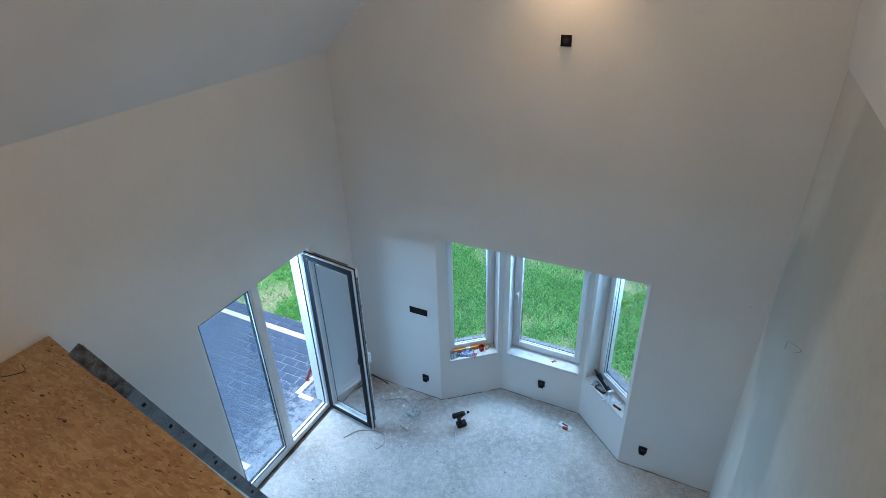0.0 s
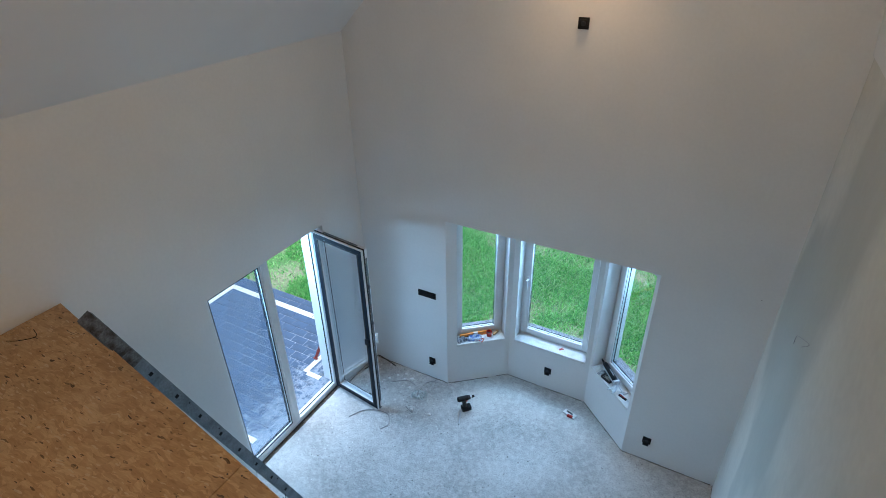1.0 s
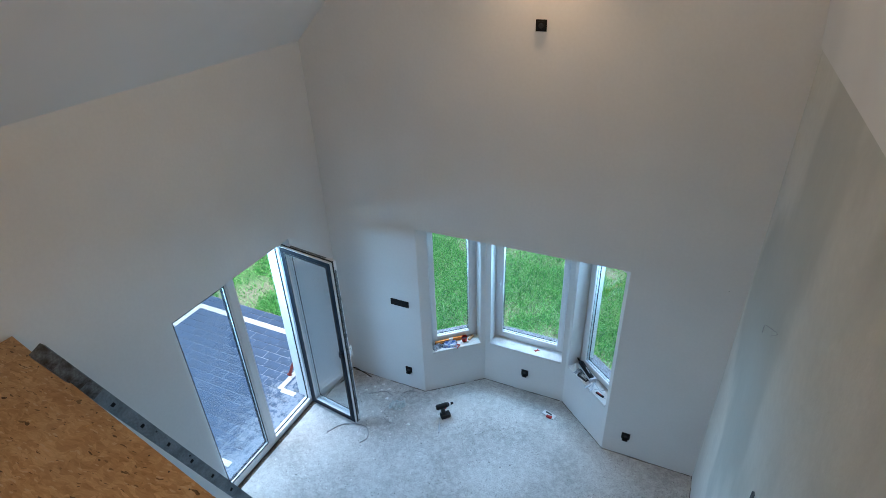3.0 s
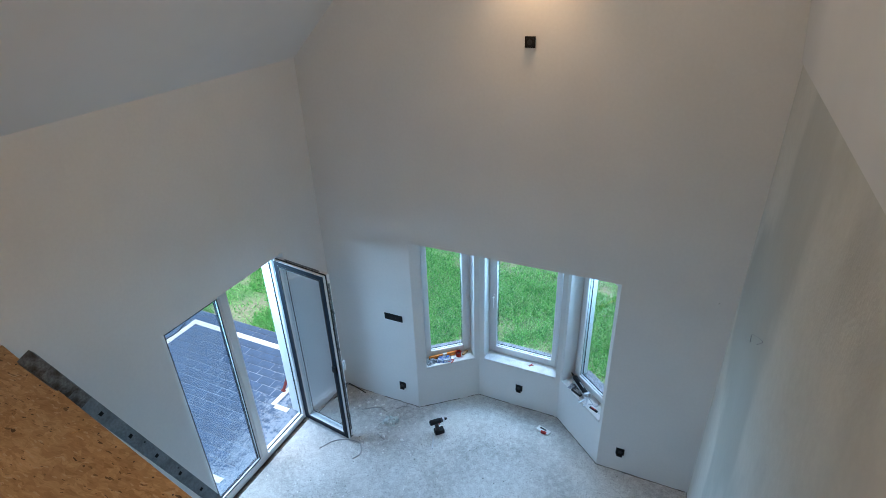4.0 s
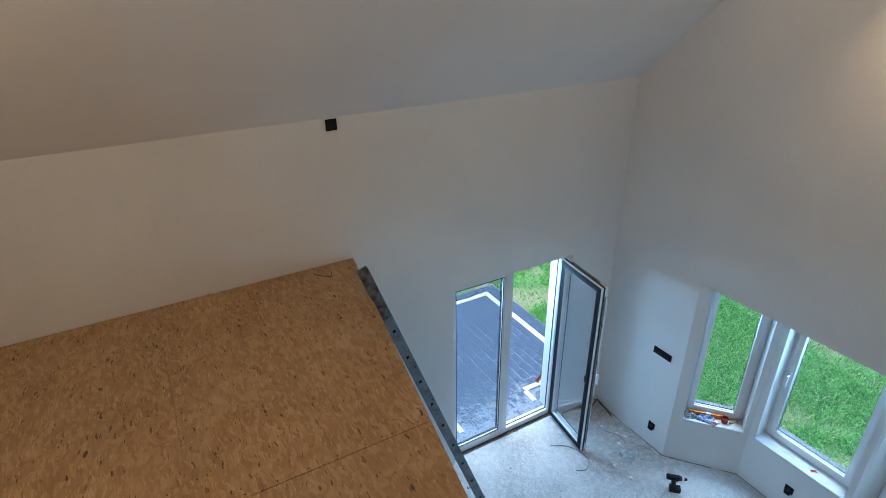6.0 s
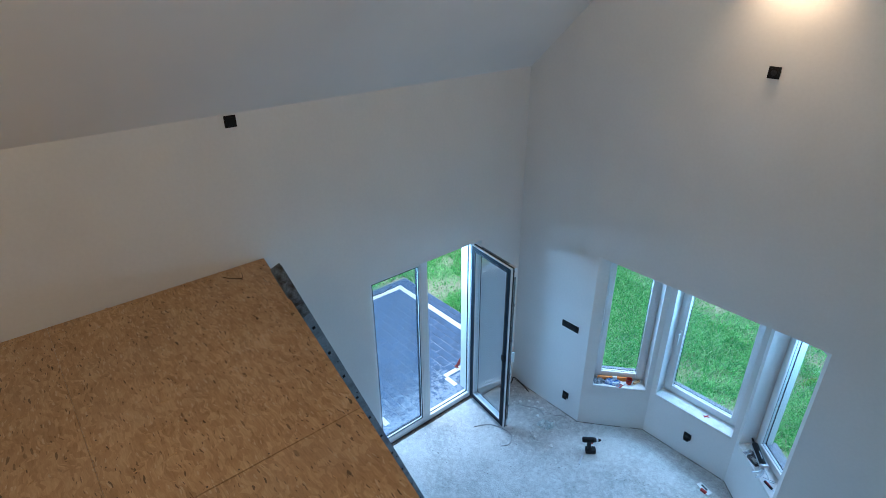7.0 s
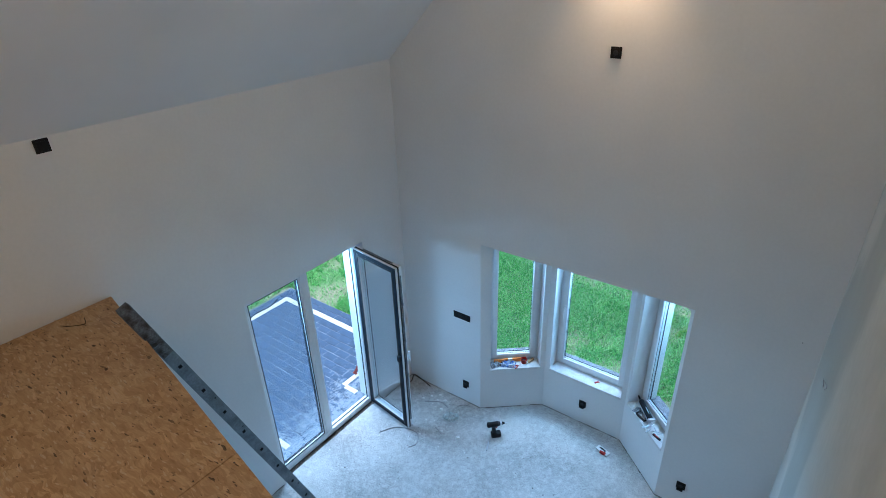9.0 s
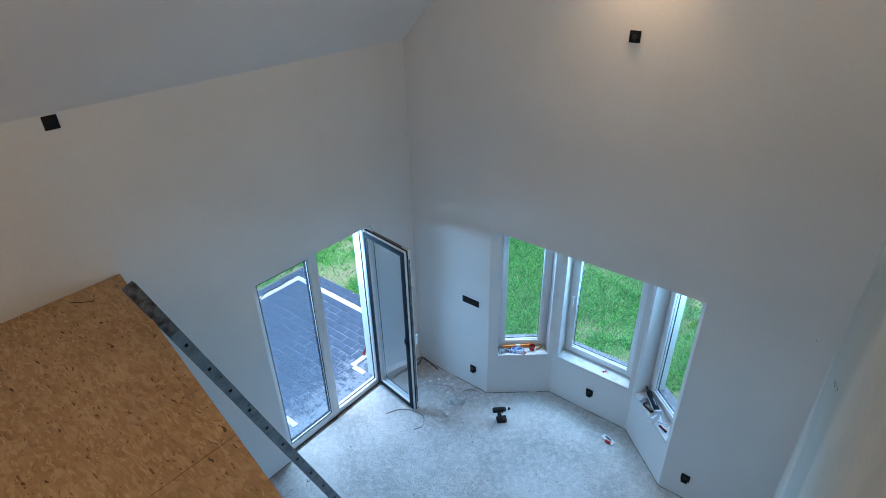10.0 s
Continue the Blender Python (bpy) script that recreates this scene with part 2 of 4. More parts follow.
def raw_wall_material():
    """Skim plaster drying unevenly: cloudy damp patches and pale trowelled bands."""
    m = mat("raw_plaster_wall", (0.69, 0.68, 0.63), 0.92, var=0.2, scale=0.9, tint=(0.60, 0.60, 0.56), fine=0.03, fine_scale=18, bump=0.1, bump_scale=50)
    n, l = m.node_tree.nodes, m.node_tree.links
    b = n["Principled BSDF"]
    tc = n.new("ShaderNodeTexCoord")
    for scale, stretch, lo, hi, most, col in ((0.75, (1, 1, 0.55), 0.54, 0.64, 0.55, (0.38, 0.40, 0.38)), (1.1, (1, 1, 0.4), 0.58, 0.66, 0.6, (0.77, 0.75, 0.69)), (5.0, (1, 1, 0.3), 0.60, 0.75, 0.25, (0.55, 0.56, 0.53))):
        old = b.inputs["Base Color"].links[0].from_socket
        mp = n.new("ShaderNodeMapping")
        mp.inputs["Scale"].default_value = stretch
        mp.inputs["Location"].default_value = (scale * 3, 1.7, scale)
        l.new(tc.outputs["Object"], mp.inputs["Vector"])
        t = n.new("ShaderNodeTexNoise")
        t.inputs["Scale"].default_value, t.inputs["Detail"].default_value, t.inputs["Roughness"].default_value = scale, 4.0, 0.45
        l.new(mp.outputs[0], t.inputs["Vector"])
        r = n.new("ShaderNodeMapRange")
        r.interpolation_type = "SMOOTHSTEP"
        r.inputs["From Min"].default_value, r.inputs["From Max"].default_value, r.inputs["To Max"].default_value = lo, hi, most
        l.new(t.outputs["Fac"], r.inputs["Value"])
        mx = n.new("ShaderNodeMix")
        mx.data_type = "RGBA"
        l.new(r.outputs[0], mx.inputs["Factor"])
        l.new(old, mx.inputs["A"])
        mx.inputs["B"].default_value = (*col, 1)
        l.new(mx.outputs["Result"], b.inputs["Base Color"])
    return m


M_WALL = mat("painted_plaster", (0.80, 0.80, 0.79), 0.85, var=0.04, scale=1.6, fine=0.015, fine_scale=40, bump=0.06, bump_scale=120)
M_RAW_WALL = raw_wall_material()
M_CEIL = mat("ceiling_board", (0.85, 0.85, 0.84), 0.9, var=0.05, scale=1.2, bump=0.05, bump_scale=90)
M_LINING = mat("lining_board", (0.74, 0.74, 0.73), 0.9, var=0.06, scale=1.2, bump=0.05, bump_scale=90)
M_SCREED = screed_material()
M_OSB = osb_material()
M_PVC = mat("white_pvc", (0.82, 0.83, 0.84), 0.32, var=0.04, scale=5, fine=0.02)
M_ANTHRACITE = mat("anthracite_foil", (0.014, 0.018, 0.026), 0.55, spec=0.1, var=0.2, scale=30, fine=0.1)
M_GASKET = mat("black_rubber", (0.018, 0.018, 0.02), 0.6, fine=0.2)
M_GLASS = glass_material()
M_SILL = mat("dusty_sill", (0.78, 0.78, 0.78), 0.6, var=0.14, scale=14, tint=(0.66, 0.65, 0.62), fine=0.05, bump=0.1)
M_BLACK = mat("black_plastic", (0.009, 0.009, 0.010), 0.5, fine=0.25, spec=0.2)
M_DARK = mat("dark_grey_plastic", (0.03, 0.03, 0.034), 0.55, fine=0.25, spec=0.3)
M_STEEL = mat("galvanised_steel", (0.27, 0.29, 0.31), 0.45, 0.8, var=0.35, scale=9, fine=0.15, fine_scale=70)
M_STAIN = mat("stained_steel", (0.20, 0.20, 0.20), 0.6, 0.5, var=0.5, scale=16, tint=(0.055, 0.042, 0.032), fine=0.3, bump=0.4)
M_CHROME = mat("bright_steel", (0.60, 0.61, 0.63), 0.3, 0.75, fine=0.1)
M_DIRT = mat("crumbled_mortar", (0.19, 0.15, 0.12), 0.95, var=0.5, scale=30, fine=0.4, bump=1.0, bump_scale=90)
M_FOAM = mat("edge_strip_foam", (0.24, 0.23, 0.22), 0.9, var=0.6, scale=14, fine=0.4)
M_PAVER = mat("graphite_paver", (0.034, 0.064, 0.118), 0.66, var=0.3, scale=5, fine=0.25, bump=0.3, bump_scale=110, rand=0.09)
M_PAVER_W = mat("white_paver", (0.60, 0.565, 0.49), 0.8, var=0.15, scale=8, fine=0.1, bump=0.2, rand=0.06)
M_SAND = mat("jointing_sand", (0.34, 0.37, 0.41), 0.95, var=0.5, scale=0.8, tint=(0.05, 0.06, 0.075), fine=0.3, bump=0.5)
M_EARTH = mat("lawn_soil", (0.10, 0.20, 0.05), 0.95, var=0.6, scale=1.3, tint=(0.27, 0.25, 0.15), fine=0.4, fine_scale=30, bump=0.8, bump_scale=25)
M_GRASS = grass_material()


def add_dust(m, color, x0, x1, most):
    """Trodden plaster dust: broken blotches that thicken towards the door."""
    n, l = m.node_tree.nodes, m.node_tree.links
    b = n["Principled BSDF"]
    old = b.inputs["Base Color"].links[0].from_socket
    g = n.new("ShaderNodeNewGeometry")
    t = n.new("ShaderNodeTexNoise")
    t.inputs["Scale"].default_value, t.inputs["Detail"].default_value, t.inputs["Roughness"].default_value = 12.0, 10.0, 0.80
    l.new(g.outputs["Position"], t.inputs["Vector"])
    sp = n.new("ShaderNodeSeparateXYZ")
    l.new(g.outputs["Position"], sp.inputs[0])
    r = n.new("ShaderNodeMapRange")
    r.inputs["From Min"].default_value, r.inputs["From Max"].default_value = x0, x1
    r.inputs["To Min"].default_value, r.inputs["To Max"].default_value = -0.22, 0.10
    l.new(sp.outputs["X"], r.inputs["Value"])
    ad = n.new("ShaderNodeMath")
    l.new(t.outputs["Fac"], ad.inputs[0])
    l.new(r.outputs[0], ad.inputs[1])
    r2 = n.new("ShaderNodeMapRange")
    r2.inputs["From Min"].default_value, r2.inputs["From Max"].default_value = 0.49, 0.60
    r2.inputs["To Max"].default_value = most
    l.new(ad.outputs[0], r2.inputs["Value"])
    mx = n.new("ShaderNodeMix")
    mx.data_type = "RGBA"
    l.new(r2.outputs[0], mx.inputs["Factor"])
    l.new(old, mx.inputs["A"])
    mx.inputs["B"].default_value = (*color, 1)
    l.new(mx.outputs["Result"], b.inputs["Base Color"])


add_dust(M_PAVER, (0.40, 0.43, 0.46), -1.7, -0.3, 0.42)
M_ORANGE = mat("orange_plastic", (0.72, 0.25, 0.03), 0.45, fine=0.1)
M_RED = mat("red_plastic", (0.36, 0.022, 0.016), 0.45, fine=0.1, spec=0.3)
M_RUST = mat("dull_red_paint", (0.20, 0.03, 0.02), 0.7, var=0.4, scale=20, fine=0.2)
M_BLUE = mat("blue_print", (0.02, 0.08, 0.30), 0.4, var=0.5, scale=28, tint=(0.55, 0.60, 0.66))
M_PAPER = mat("white_paper", (0.78, 0.78, 0.76), 0.7, var=0.12, scale=20, bump=0.3)
M_FILM = mat("clear_wrap", (0.50, 0.53, 0.57), 0.2, var=0.5, scale=30, tint=(0.05, 0.06, 0.08), bump=0.6, bump_scale=40)
M_FLOORWRAP = mat("floor_wrap", (0.56, 0.60, 0.60), 0.25, var=0.5, scale=30, tint=(0.40, 0.45, 0.44), bump=0.6, bump_scale=40)
M_CABLE = mat("grey_cable", (0.30, 0.30, 0.30), 0.5, fine=0.1)
M_CABLE_D = mat("dark_cable", (0.022, 0.022, 0.022), 0.8, spec=0.15)
M_CHIP = mat("wood_splinters", (0.50, 0.32, 0.15), 0.8, fine=0.3)
M_DEBRIS = crumb_material()
M_FACADE = mat("facade_render", (0.72, 0.71, 0.68), 0.9, var=0.08, scale=3, bump=0.2)
# glow of the added fill bulbs
M_FILL_BULB = bpy.data.materials.new("warm_bulb")
M_FILL_BULB.use_nodes = True
M_FILL_BULB.node_tree.nodes["Principled BSDF"].inputs["Emission Color"].default_value = (1.0, 0.72, 0.42, 1)
M_FILL_BULB.node_tree.nodes["Principled BSDF"].inputs["Emission Strength"].default_value = 12


# ---- mesh helpers ----
def bm_new():
    return bmesh.new()


def add_box(bm, lo, hi, m=None, bevel=0.0):
    vs = [bm.verts.new((x, y, z)) for x in (lo[0], hi[0]) for y in (lo[1], hi[1]) for z in (lo[2], hi[2])]
    fs = [bm.faces.new([vs[i] for i in q]) for q in ((0, 1, 3, 2), (4, 6, 7, 5), (0, 4, 5, 1), (2, 3, 7, 6), (0, 2, 6, 4), (1, 5, 7, 3))]
    if bevel:
        es = list({e for f in fs for e in f.edges})
        r = bmesh.ops.bevel(bm, geom=es, offset=bevel, segments=2, profile=0.6, affect="EDGES")
        vs = list({v for f in r["faces"] for v in f.verts} | {v for v in vs if v.is_valid})
    if m is not None:
        bmesh.ops.transform(bm, matrix=m, verts=vs)
    return vs


def add_prism(bm, pts, z0, z1):
    a = [bm.verts.new((x, y, z0)) for x, y in pts]
    b = [bm.verts.new((x, y, z1)) for x, y in pts]
    n = len(pts)
    bm.faces.new(a[::-1])
    bm.faces.new(b)
    for i in range(n):
        bm.faces.new([a[i], a[(i + 1) % n], b[(i + 1) % n], b[i]])
    return a + b


def add_cyl(bm, p, q, r0, r1=None, seg=16):
    p, q = Vector(p), Vector(q)
    r1 = r0 if r1 is None else r1
    m = Matrix.Translation((p + q) / 2) @ (q - p).to_track_quat("Z", "Y").to_matrix().to_4x4()
    return bmesh.ops.create_cone(bm, cap_ends=True, segments=seg, radius1=r0, radius2=r1, depth=(q - p).length, matrix=m)["verts"]


def add_tube(bm, pts, r, seg=8):
    pts = [Vector(p) for p in pts]
    rings = []
    for i, p in enumerate(pts):
        d = (pts[min(i + 1, len(pts) - 1)] - pts[max(i - 1, 0)]).normalized()
        up = Vector((0, 0, 1)) if abs(d.z) < 0.9 else Vector((1, 0, 0))
        u = d.cross(up).normalized()
        v = d.cross(u)
        rings.append([bm.verts.new(p + r * (math.cos(a) * u + math.sin(a) * v)) for a in (2 * math.pi * k / seg for k in range(seg))])
    for a, b in zip(rings, rings[1:]):
        for k in range(seg):
            bm.faces.new([a[k], a[(k + 1) % seg], b[(k + 1) % seg], b[k]])
    bm.faces.new(rings[0])
    bm.faces.new(rings[-1][::-1])


def curve_pts(ctrl, n=24):
    """Catmull-Rom through the control points."""
    c = [Vector(p) for p in ctrl]
    c = [2 * c[0] - c[1]] + c + [2 * c[-1] - c[-2]]
    out = []
    for i in range(1, len(c) - 2):
        for k in range(n if i < len(c) - 3 else n + 1):
            t = k / n
            a, b, d, e = c[i - 1], c[i], c[i + 1], c[i + 2]
            out.append(0.5 * (2 * b + (d - a) * t + (2 * a - 5 * b + 4 * d - e) * t * t + (3 * b - a - 3 * d + e) * t ** 3))
    return out


def mesh_of(name, bm, material, smooth=False):
    bmesh.ops.recalc_face_normals(bm, faces=bm.faces)
    me = bpy.data.meshes.new(name)
    bm.to_mesh(me)
    bm.free()
    for x in material if isinstance(material, (list, tuple)) else [material]:
        me.materials.append(x)
    if smooth:
        for p in me.polygons:
            p.use_smooth = True
        me.set_sharp_from_angle(angle=radians(35))
    return me


def part(name, bm, material, parent, label="", smooth=False):
    ob = new(name, mesh_of(name, bm, material, smooth))
    ob.parent = parent
    if label:
        ob["label"] = label
    return ob


def solid(name, bm, material, label, category, kind="", group="", smooth=False):
    return tagged(new(name, mesh_of(name, bm, material, smooth)), label, category, group, kind)


def thing(name, m, label, category, group="", kind=""):
    ob = new(name)
    ob.matrix_world = m
    ob.empty_display_size = 0.1
    return tagged(ob, label, category, group, kind)


# ---- plan ----
W = 4.0            # room width
EAVE = 3.92        # knee wall top
RIDGE = 5.80
EAVE_R = 5.30      # the roof is shallower on the stair side
RAW_TOP = 4.05     # raw plaster ends here, boarded lining above
BACK = -6.2        # wall behind the loft
TH = 0.32
DOOR_Y0, DOOR_Y1, DOOR_H = -2.05, -0.62, 2.20
BAY_H = 2.20
BAY = [(1.06, 0.0), (1.63, 0.475), (2.58, 0.475), (3.12, 0.0)]
SILL_Z = 0.585
LOFT_Z = 2.80
TERRACE_Z = -0.12


def add_panel(bm, o, h, y0, y1, m=None):
    """A wall panel in x-z from y0 to y1 with one opening: o and h are (x0, x1, z0, z1)."""
    rings = []
    for x0, x1, z0, z1 in (o, h):
        for y in (y0, y1):
            rings.append([bm.verts.new((x, y, z)) for x, z in ((x0, z0), (x1, z0), (x1, z1), (x0, z1))])
    of, ob_, hf, hb = rings
    for k in range(4):
        j = (k + 1) % 4
        bm.faces.new([of[k], of[j], hf[j], hf[k]])
        bm.faces.new([ob_[k], hb[k], hb[j], ob_[j]])
        bm.faces.new([of[k], ob_[k], ob_[j], of[j]])
        bm.faces.new([hf[k], hf[j], hb[j], hb[k]])
    if m is not None:
        bmesh.ops.transform(bm, matrix=m, verts=[v for r in rings for v in r])


# floor
bm = bm_new()
add_prism(bm, [(0, BACK), (W, BACK), (W, 0), (BAY[3][0], 0), BAY[2], BAY[1], (BAY[0][0], 0), (0, 0)], -0.15, 0.0)
add_box(bm, (-0.05, DOOR_Y0 + 0.003, -0.055), (0.0, DOOR_Y1 - 0.003, -0.0005))
solid("floor", bm, M_SCREED, "bare grey cement screed floor covered with plaster dust", "floor", "structure")

# left wall with the patio door opening
bm = bm_new()
add_panel(bm, (BACK - TH, 0.0, -0.5, EAVE), (DOOR_Y0, DOOR_Y1, -0.06, DOOR_H), 0.0, TH, Matrix.Rotation(radians(90), 4, "Z"))
solid("wall_left", bm, M_WALL, "smooth white painted plaster wall with a patio door opening", "wall", "structure")

# right wall, still raw plaster
bm = bm_new()
add_box(bm, (W, BACK - TH, -0.5), (W + TH, 0.0, EAVE_R))
solid("wall_right", bm, M_RAW_WALL, "unpainted grey plaster wall with patchy filler", "wall", "structure")

# plasterboard lining above the raw plaster, leaning in towards the roof
bm = bm_new()
prof = [(W - 0.0005, RAW_TOP), (W - 0.012, RAW_TOP), (W - 0.14, EAVE_R + 0.03), (W - 0.0005, EAVE_R)]
a = [bm.verts.new((x, BACK, z)) for x, z in prof]
b = [bm.verts.new((x, -0.001, z)) for x, z in prof]
bm.faces.new(a)
bm.faces.new(b[::-1])
for i in range(4):
    j = (i + 1) % 4
    bm.faces.new([a[i], b[i], b[j], a[j]])
solid("lining_right", bm, M_LINING, "light grey plasterboard lining above the raw plaster wall", "wall", "structure")

# gable wall with the bay opening
bm = bm_new()
for poly in ([(0, -0.5), (BAY[0][0], -0.5), (BAY[0][0], BAY_H), (0, BAY_H)],
             [(BAY[3][0], -0.5), (W, -0.5), (W, BAY_H), (BAY[3][0], BAY_H)],
             [(0, BAY_H), (W, BAY_H), (W, EAVE_R), (W / 2, RIDGE), (0, EAVE)]):
    a = [bm.verts.new((x, 0.0, z)) for x, z in poly]
    b = [bm.verts.new((x, TH, z)) for x, z in poly]
    bm.faces.new(a)
    bm.faces.new(b[::-1])
    for i in range(len(a)):
        j = (i + 1) % len(a)
        bm.faces.new([a[i], b[i], b[j], a[j]])
solid("wall_gable", bm, M_WALL, "tall white painted gable wall above the window bay", "wall", "structure")
bm = bm_new()
add_box(bm, (-TH, 0.0, -0.5), (0, TH, EAVE))
add_box(bm, (W, 0.0, -0.5), (W + TH, TH, EAVE_R))
solid("wall_corner", bm, M_FACADE, "plain rendered outer corners of the house wall", "wall", "structure")

# back wall
bm = bm_new()
add_box(bm, (0, BACK - TH, -0.5), (W, BACK, RIDGE))
solid("wall_back", bm, M_WALL, "plain white plaster wall behind the loft", "wall", "structure")

# sloped ceilings
bm = bm_new()


def slab(bm, x0, z0, x1, z1, y0, y1, th=0.2):
    pts = [(x0, z0), (x1, z1), (x1, z1 + th), (x0, z0 + th)]
    a = [bm.verts.new((x, y0, z)) for x, z in pts]
    b = [bm.verts.new((x, y1, z)) for x, z in pts]
    bm.faces.new(a)
    bm.faces.new(b[::-1])
    for i in range(4):
        j = (i + 1) % 4
        bm.faces.new([a[i], b[i], b[j], a[j]])


slab(bm, -TH, EAVE - TH * (RIDGE - EAVE) / (W / 2), W / 2, RIDGE, BACK - TH, TH)
slab(bm, W / 2, RIDGE, W + TH, EAVE_R - TH * (RIDGE - EAVE_R) / (W / 2), BACK - TH, TH)
solid("ceiling", bm, M_CEIL, "light grey sloped plasterboard ceiling under the roof", "ceiling", "structure")

# ---- bay: three low walls with window openings ----
BAY_OPEN = [(0.115, 0.685), (0.065, 0.900), (0.045, 0.680)]
BAY_TH = 0.33
HEAD = 2.16
segs = []
for i in range(3):
    p, q = Vector((*BAY[i], 0)), Vector((*BAY[i + 1], 0))
    u = (q - p).normalized()
    nrm = Vector((-u.y, u.x, 0))
    m = Matrix(((u.x, nrm.x, 0, p.x), (u.y, nrm.y, 0, p.y), (0, 0, 1, 0), (0, 0, 0, 1)))
    length = (q - p).length
    segs.append((m, length, p, q, nrm))
    a, b = BAY_OPEN[i]
    bm = bm_new()
    add_panel(bm, (0, length, -0.5, BAY_H + 0.25), (a, b, SILL_Z - 0.03, HEAD), 0.0, BAY_TH, m)
    solid("wall_bay_%d" % (i + 1), bm, M_WALL, "low white plaster wall of the angled window bay", "wall", "structure")
for i in (0, 1):
    c = segs[i][3]
    o1, o2 = c + segs[i][4] * BAY_TH, c + segs[i + 1][4] * BAY_TH
    bm = bm_new()
    add_prism(bm, [(c.x, c.y), (o1.x, o1.y), (o2.x, o2.y)], -0.5, BAY_H + 0.25)
    solid("wall_bay_corner", bm, M_FACADE, "rendered outer corner of the window bay", "wall", "structure")
bm = bm_new()
add_prism(bm, [(BAY[0][0] - 0.2, 0.002 + TH), (BAY[0][0] + 0.15, 0.02), (BAY[3][0] - 0.15, 0.02), (BAY[3][0] + 0.2, 0.002 + TH), (2.80, 0.96), (1.40, 0.96)], BAY_H + 0.002, BAY_H + 0.2)
solid("ceiling_bay", bm, M_CEIL, "flat white ceiling of the window bay", "ceiling", "structure")


def frame_ring(bm, w0, w1, h0, h1, y0, y1, t, bevel=0.004):
    """Four profiles round an opening, in the plane x-z."""
    add_box(bm, (w0, y0, h0), (w0 + t, y1, h1), None, bevel)
    add_box(bm, (w1 - t, y0, h0), (w1, y1, h1), None, bevel)
    add_box(bm, (w0 + t, y0, h0), (w1 - t, y1, h0 + t), None, bevel)
    add_box(bm, (w0 + t, y0, h1 - t), (w1 - t, y1, h1), None, bevel)


def pane(name, x0, x1, z0, z1, y, parent, label="clear double glazing"):
    bm = bm_new()
    add_box(bm, (x0, y, z0), (x1, y + 0.024, z1))
    ob = part(name, bm, M_GLASS, parent, label)
    ob.visible_shadow = False
    return ob


def lever_handle(parent, x, y, z, material, label, turn=0.0):
    h = part("handle", bm_new(), material, parent, label)
    bm = bm_new()
    add_box(bm, (-0.014, -0.010, -0.035), (0.014, 0.0, 0.035), None, 0.004)
    add_cyl(bm, (0, -0.005, 0), (0, -0.045, 0), 0.009)
    add_box(bm, (-0.011, -0.055, -0.115), (0.011, -0.038, 0.012), None, 0.005)
    h.data = mesh_of("handle", bm, material, True)
    h.matrix_local = Matrix.Translation((x, y, z)) @ Matrix.Rotation(turn, 4, "Y")
    return h


def bay_window(i, handle):
    m, length = segs[i][0], segs[i][1]
    a, b = BAY_OPEN[i]
    win = thing("window_%d" % (i + 1), m, "white plastic casement window with clear double glazing, closed", "window", "", "structure")
    f0, f1 = 0.155, 0.225
    bm = bm_new()
    frame_ring(bm, a, b, SILL_Z, HEAD, f0, f1, 0.045)
    part("window_frame", bm, M_PVC, win, "", True)
    bm = bm_new()
    frame_ring(bm, a + 0.032, b - 0.032, SILL_Z + 0.032, HEAD - 0.032, f0 - 0.016, f0 + 0.034, 0.062, 0.007)
    sash = part("sash", bm, M_PVC, win, "", True)
    bm = bm_new()
    frame_ring(bm, a + 0.033, b - 0.033, SILL_Z + 0.033, HEAD - 0.033, f0 + 0.0345, f0 + 0.044, 0.062, 0.0)
    part("outer_face", bm, M_ANTHRACITE, sash, "dark grey outer side of the sash")
    bm = bm_new()
    frame_ring(bm, a + 0.0905, b - 0.0905, SILL_Z + 0.0905, HEAD - 0.0905, f0 + 0.004, f0 + 0.0075, 0.005, 0.0)
    part("gasket", bm, M_GASKET, win, "thin black rubber seal")
    pane("pane", a + 0.096, b - 0.096, SILL_Z + 0.096, HEAD - 0.096, f0 + 0.008, win)
    bm = bm_new()
    add_box(bm, (a - 0.0, -0.012, SILL_Z - 0.028), (b + 0.0, f0 + 0.01, SILL_Z + 0.002), None, 0.005)
    part("window_sill", bm, M_SILL, win, "white inner sill with plaster dust", True)
    bm = bm_new()
    add_box(bm, (a - 0.03, f1 - 0.005, SILL_Z - 0.035), (b + 0.03, BAY_TH + 0.05, SILL_Z - 0.015), None, 0.003)
    part("outer_sill", bm, M_STEEL, win, "grey metal outer sill")
    if handle:
        lever_handle(win, a + 0.062, f0 - 0.014, 1.36, M_PVC, "white plastic lever handle")
    return win


for i in range(3):
    bay_window(i, i == 1)

# ---- patio door ----
door = thing("door_1", Matrix.Translation((0, 0, 0)) @ Matrix.Rotation(radians(90), 4, "Z"), "white plastic patio door with one leaf swung open into the room", "door", "", "structure")
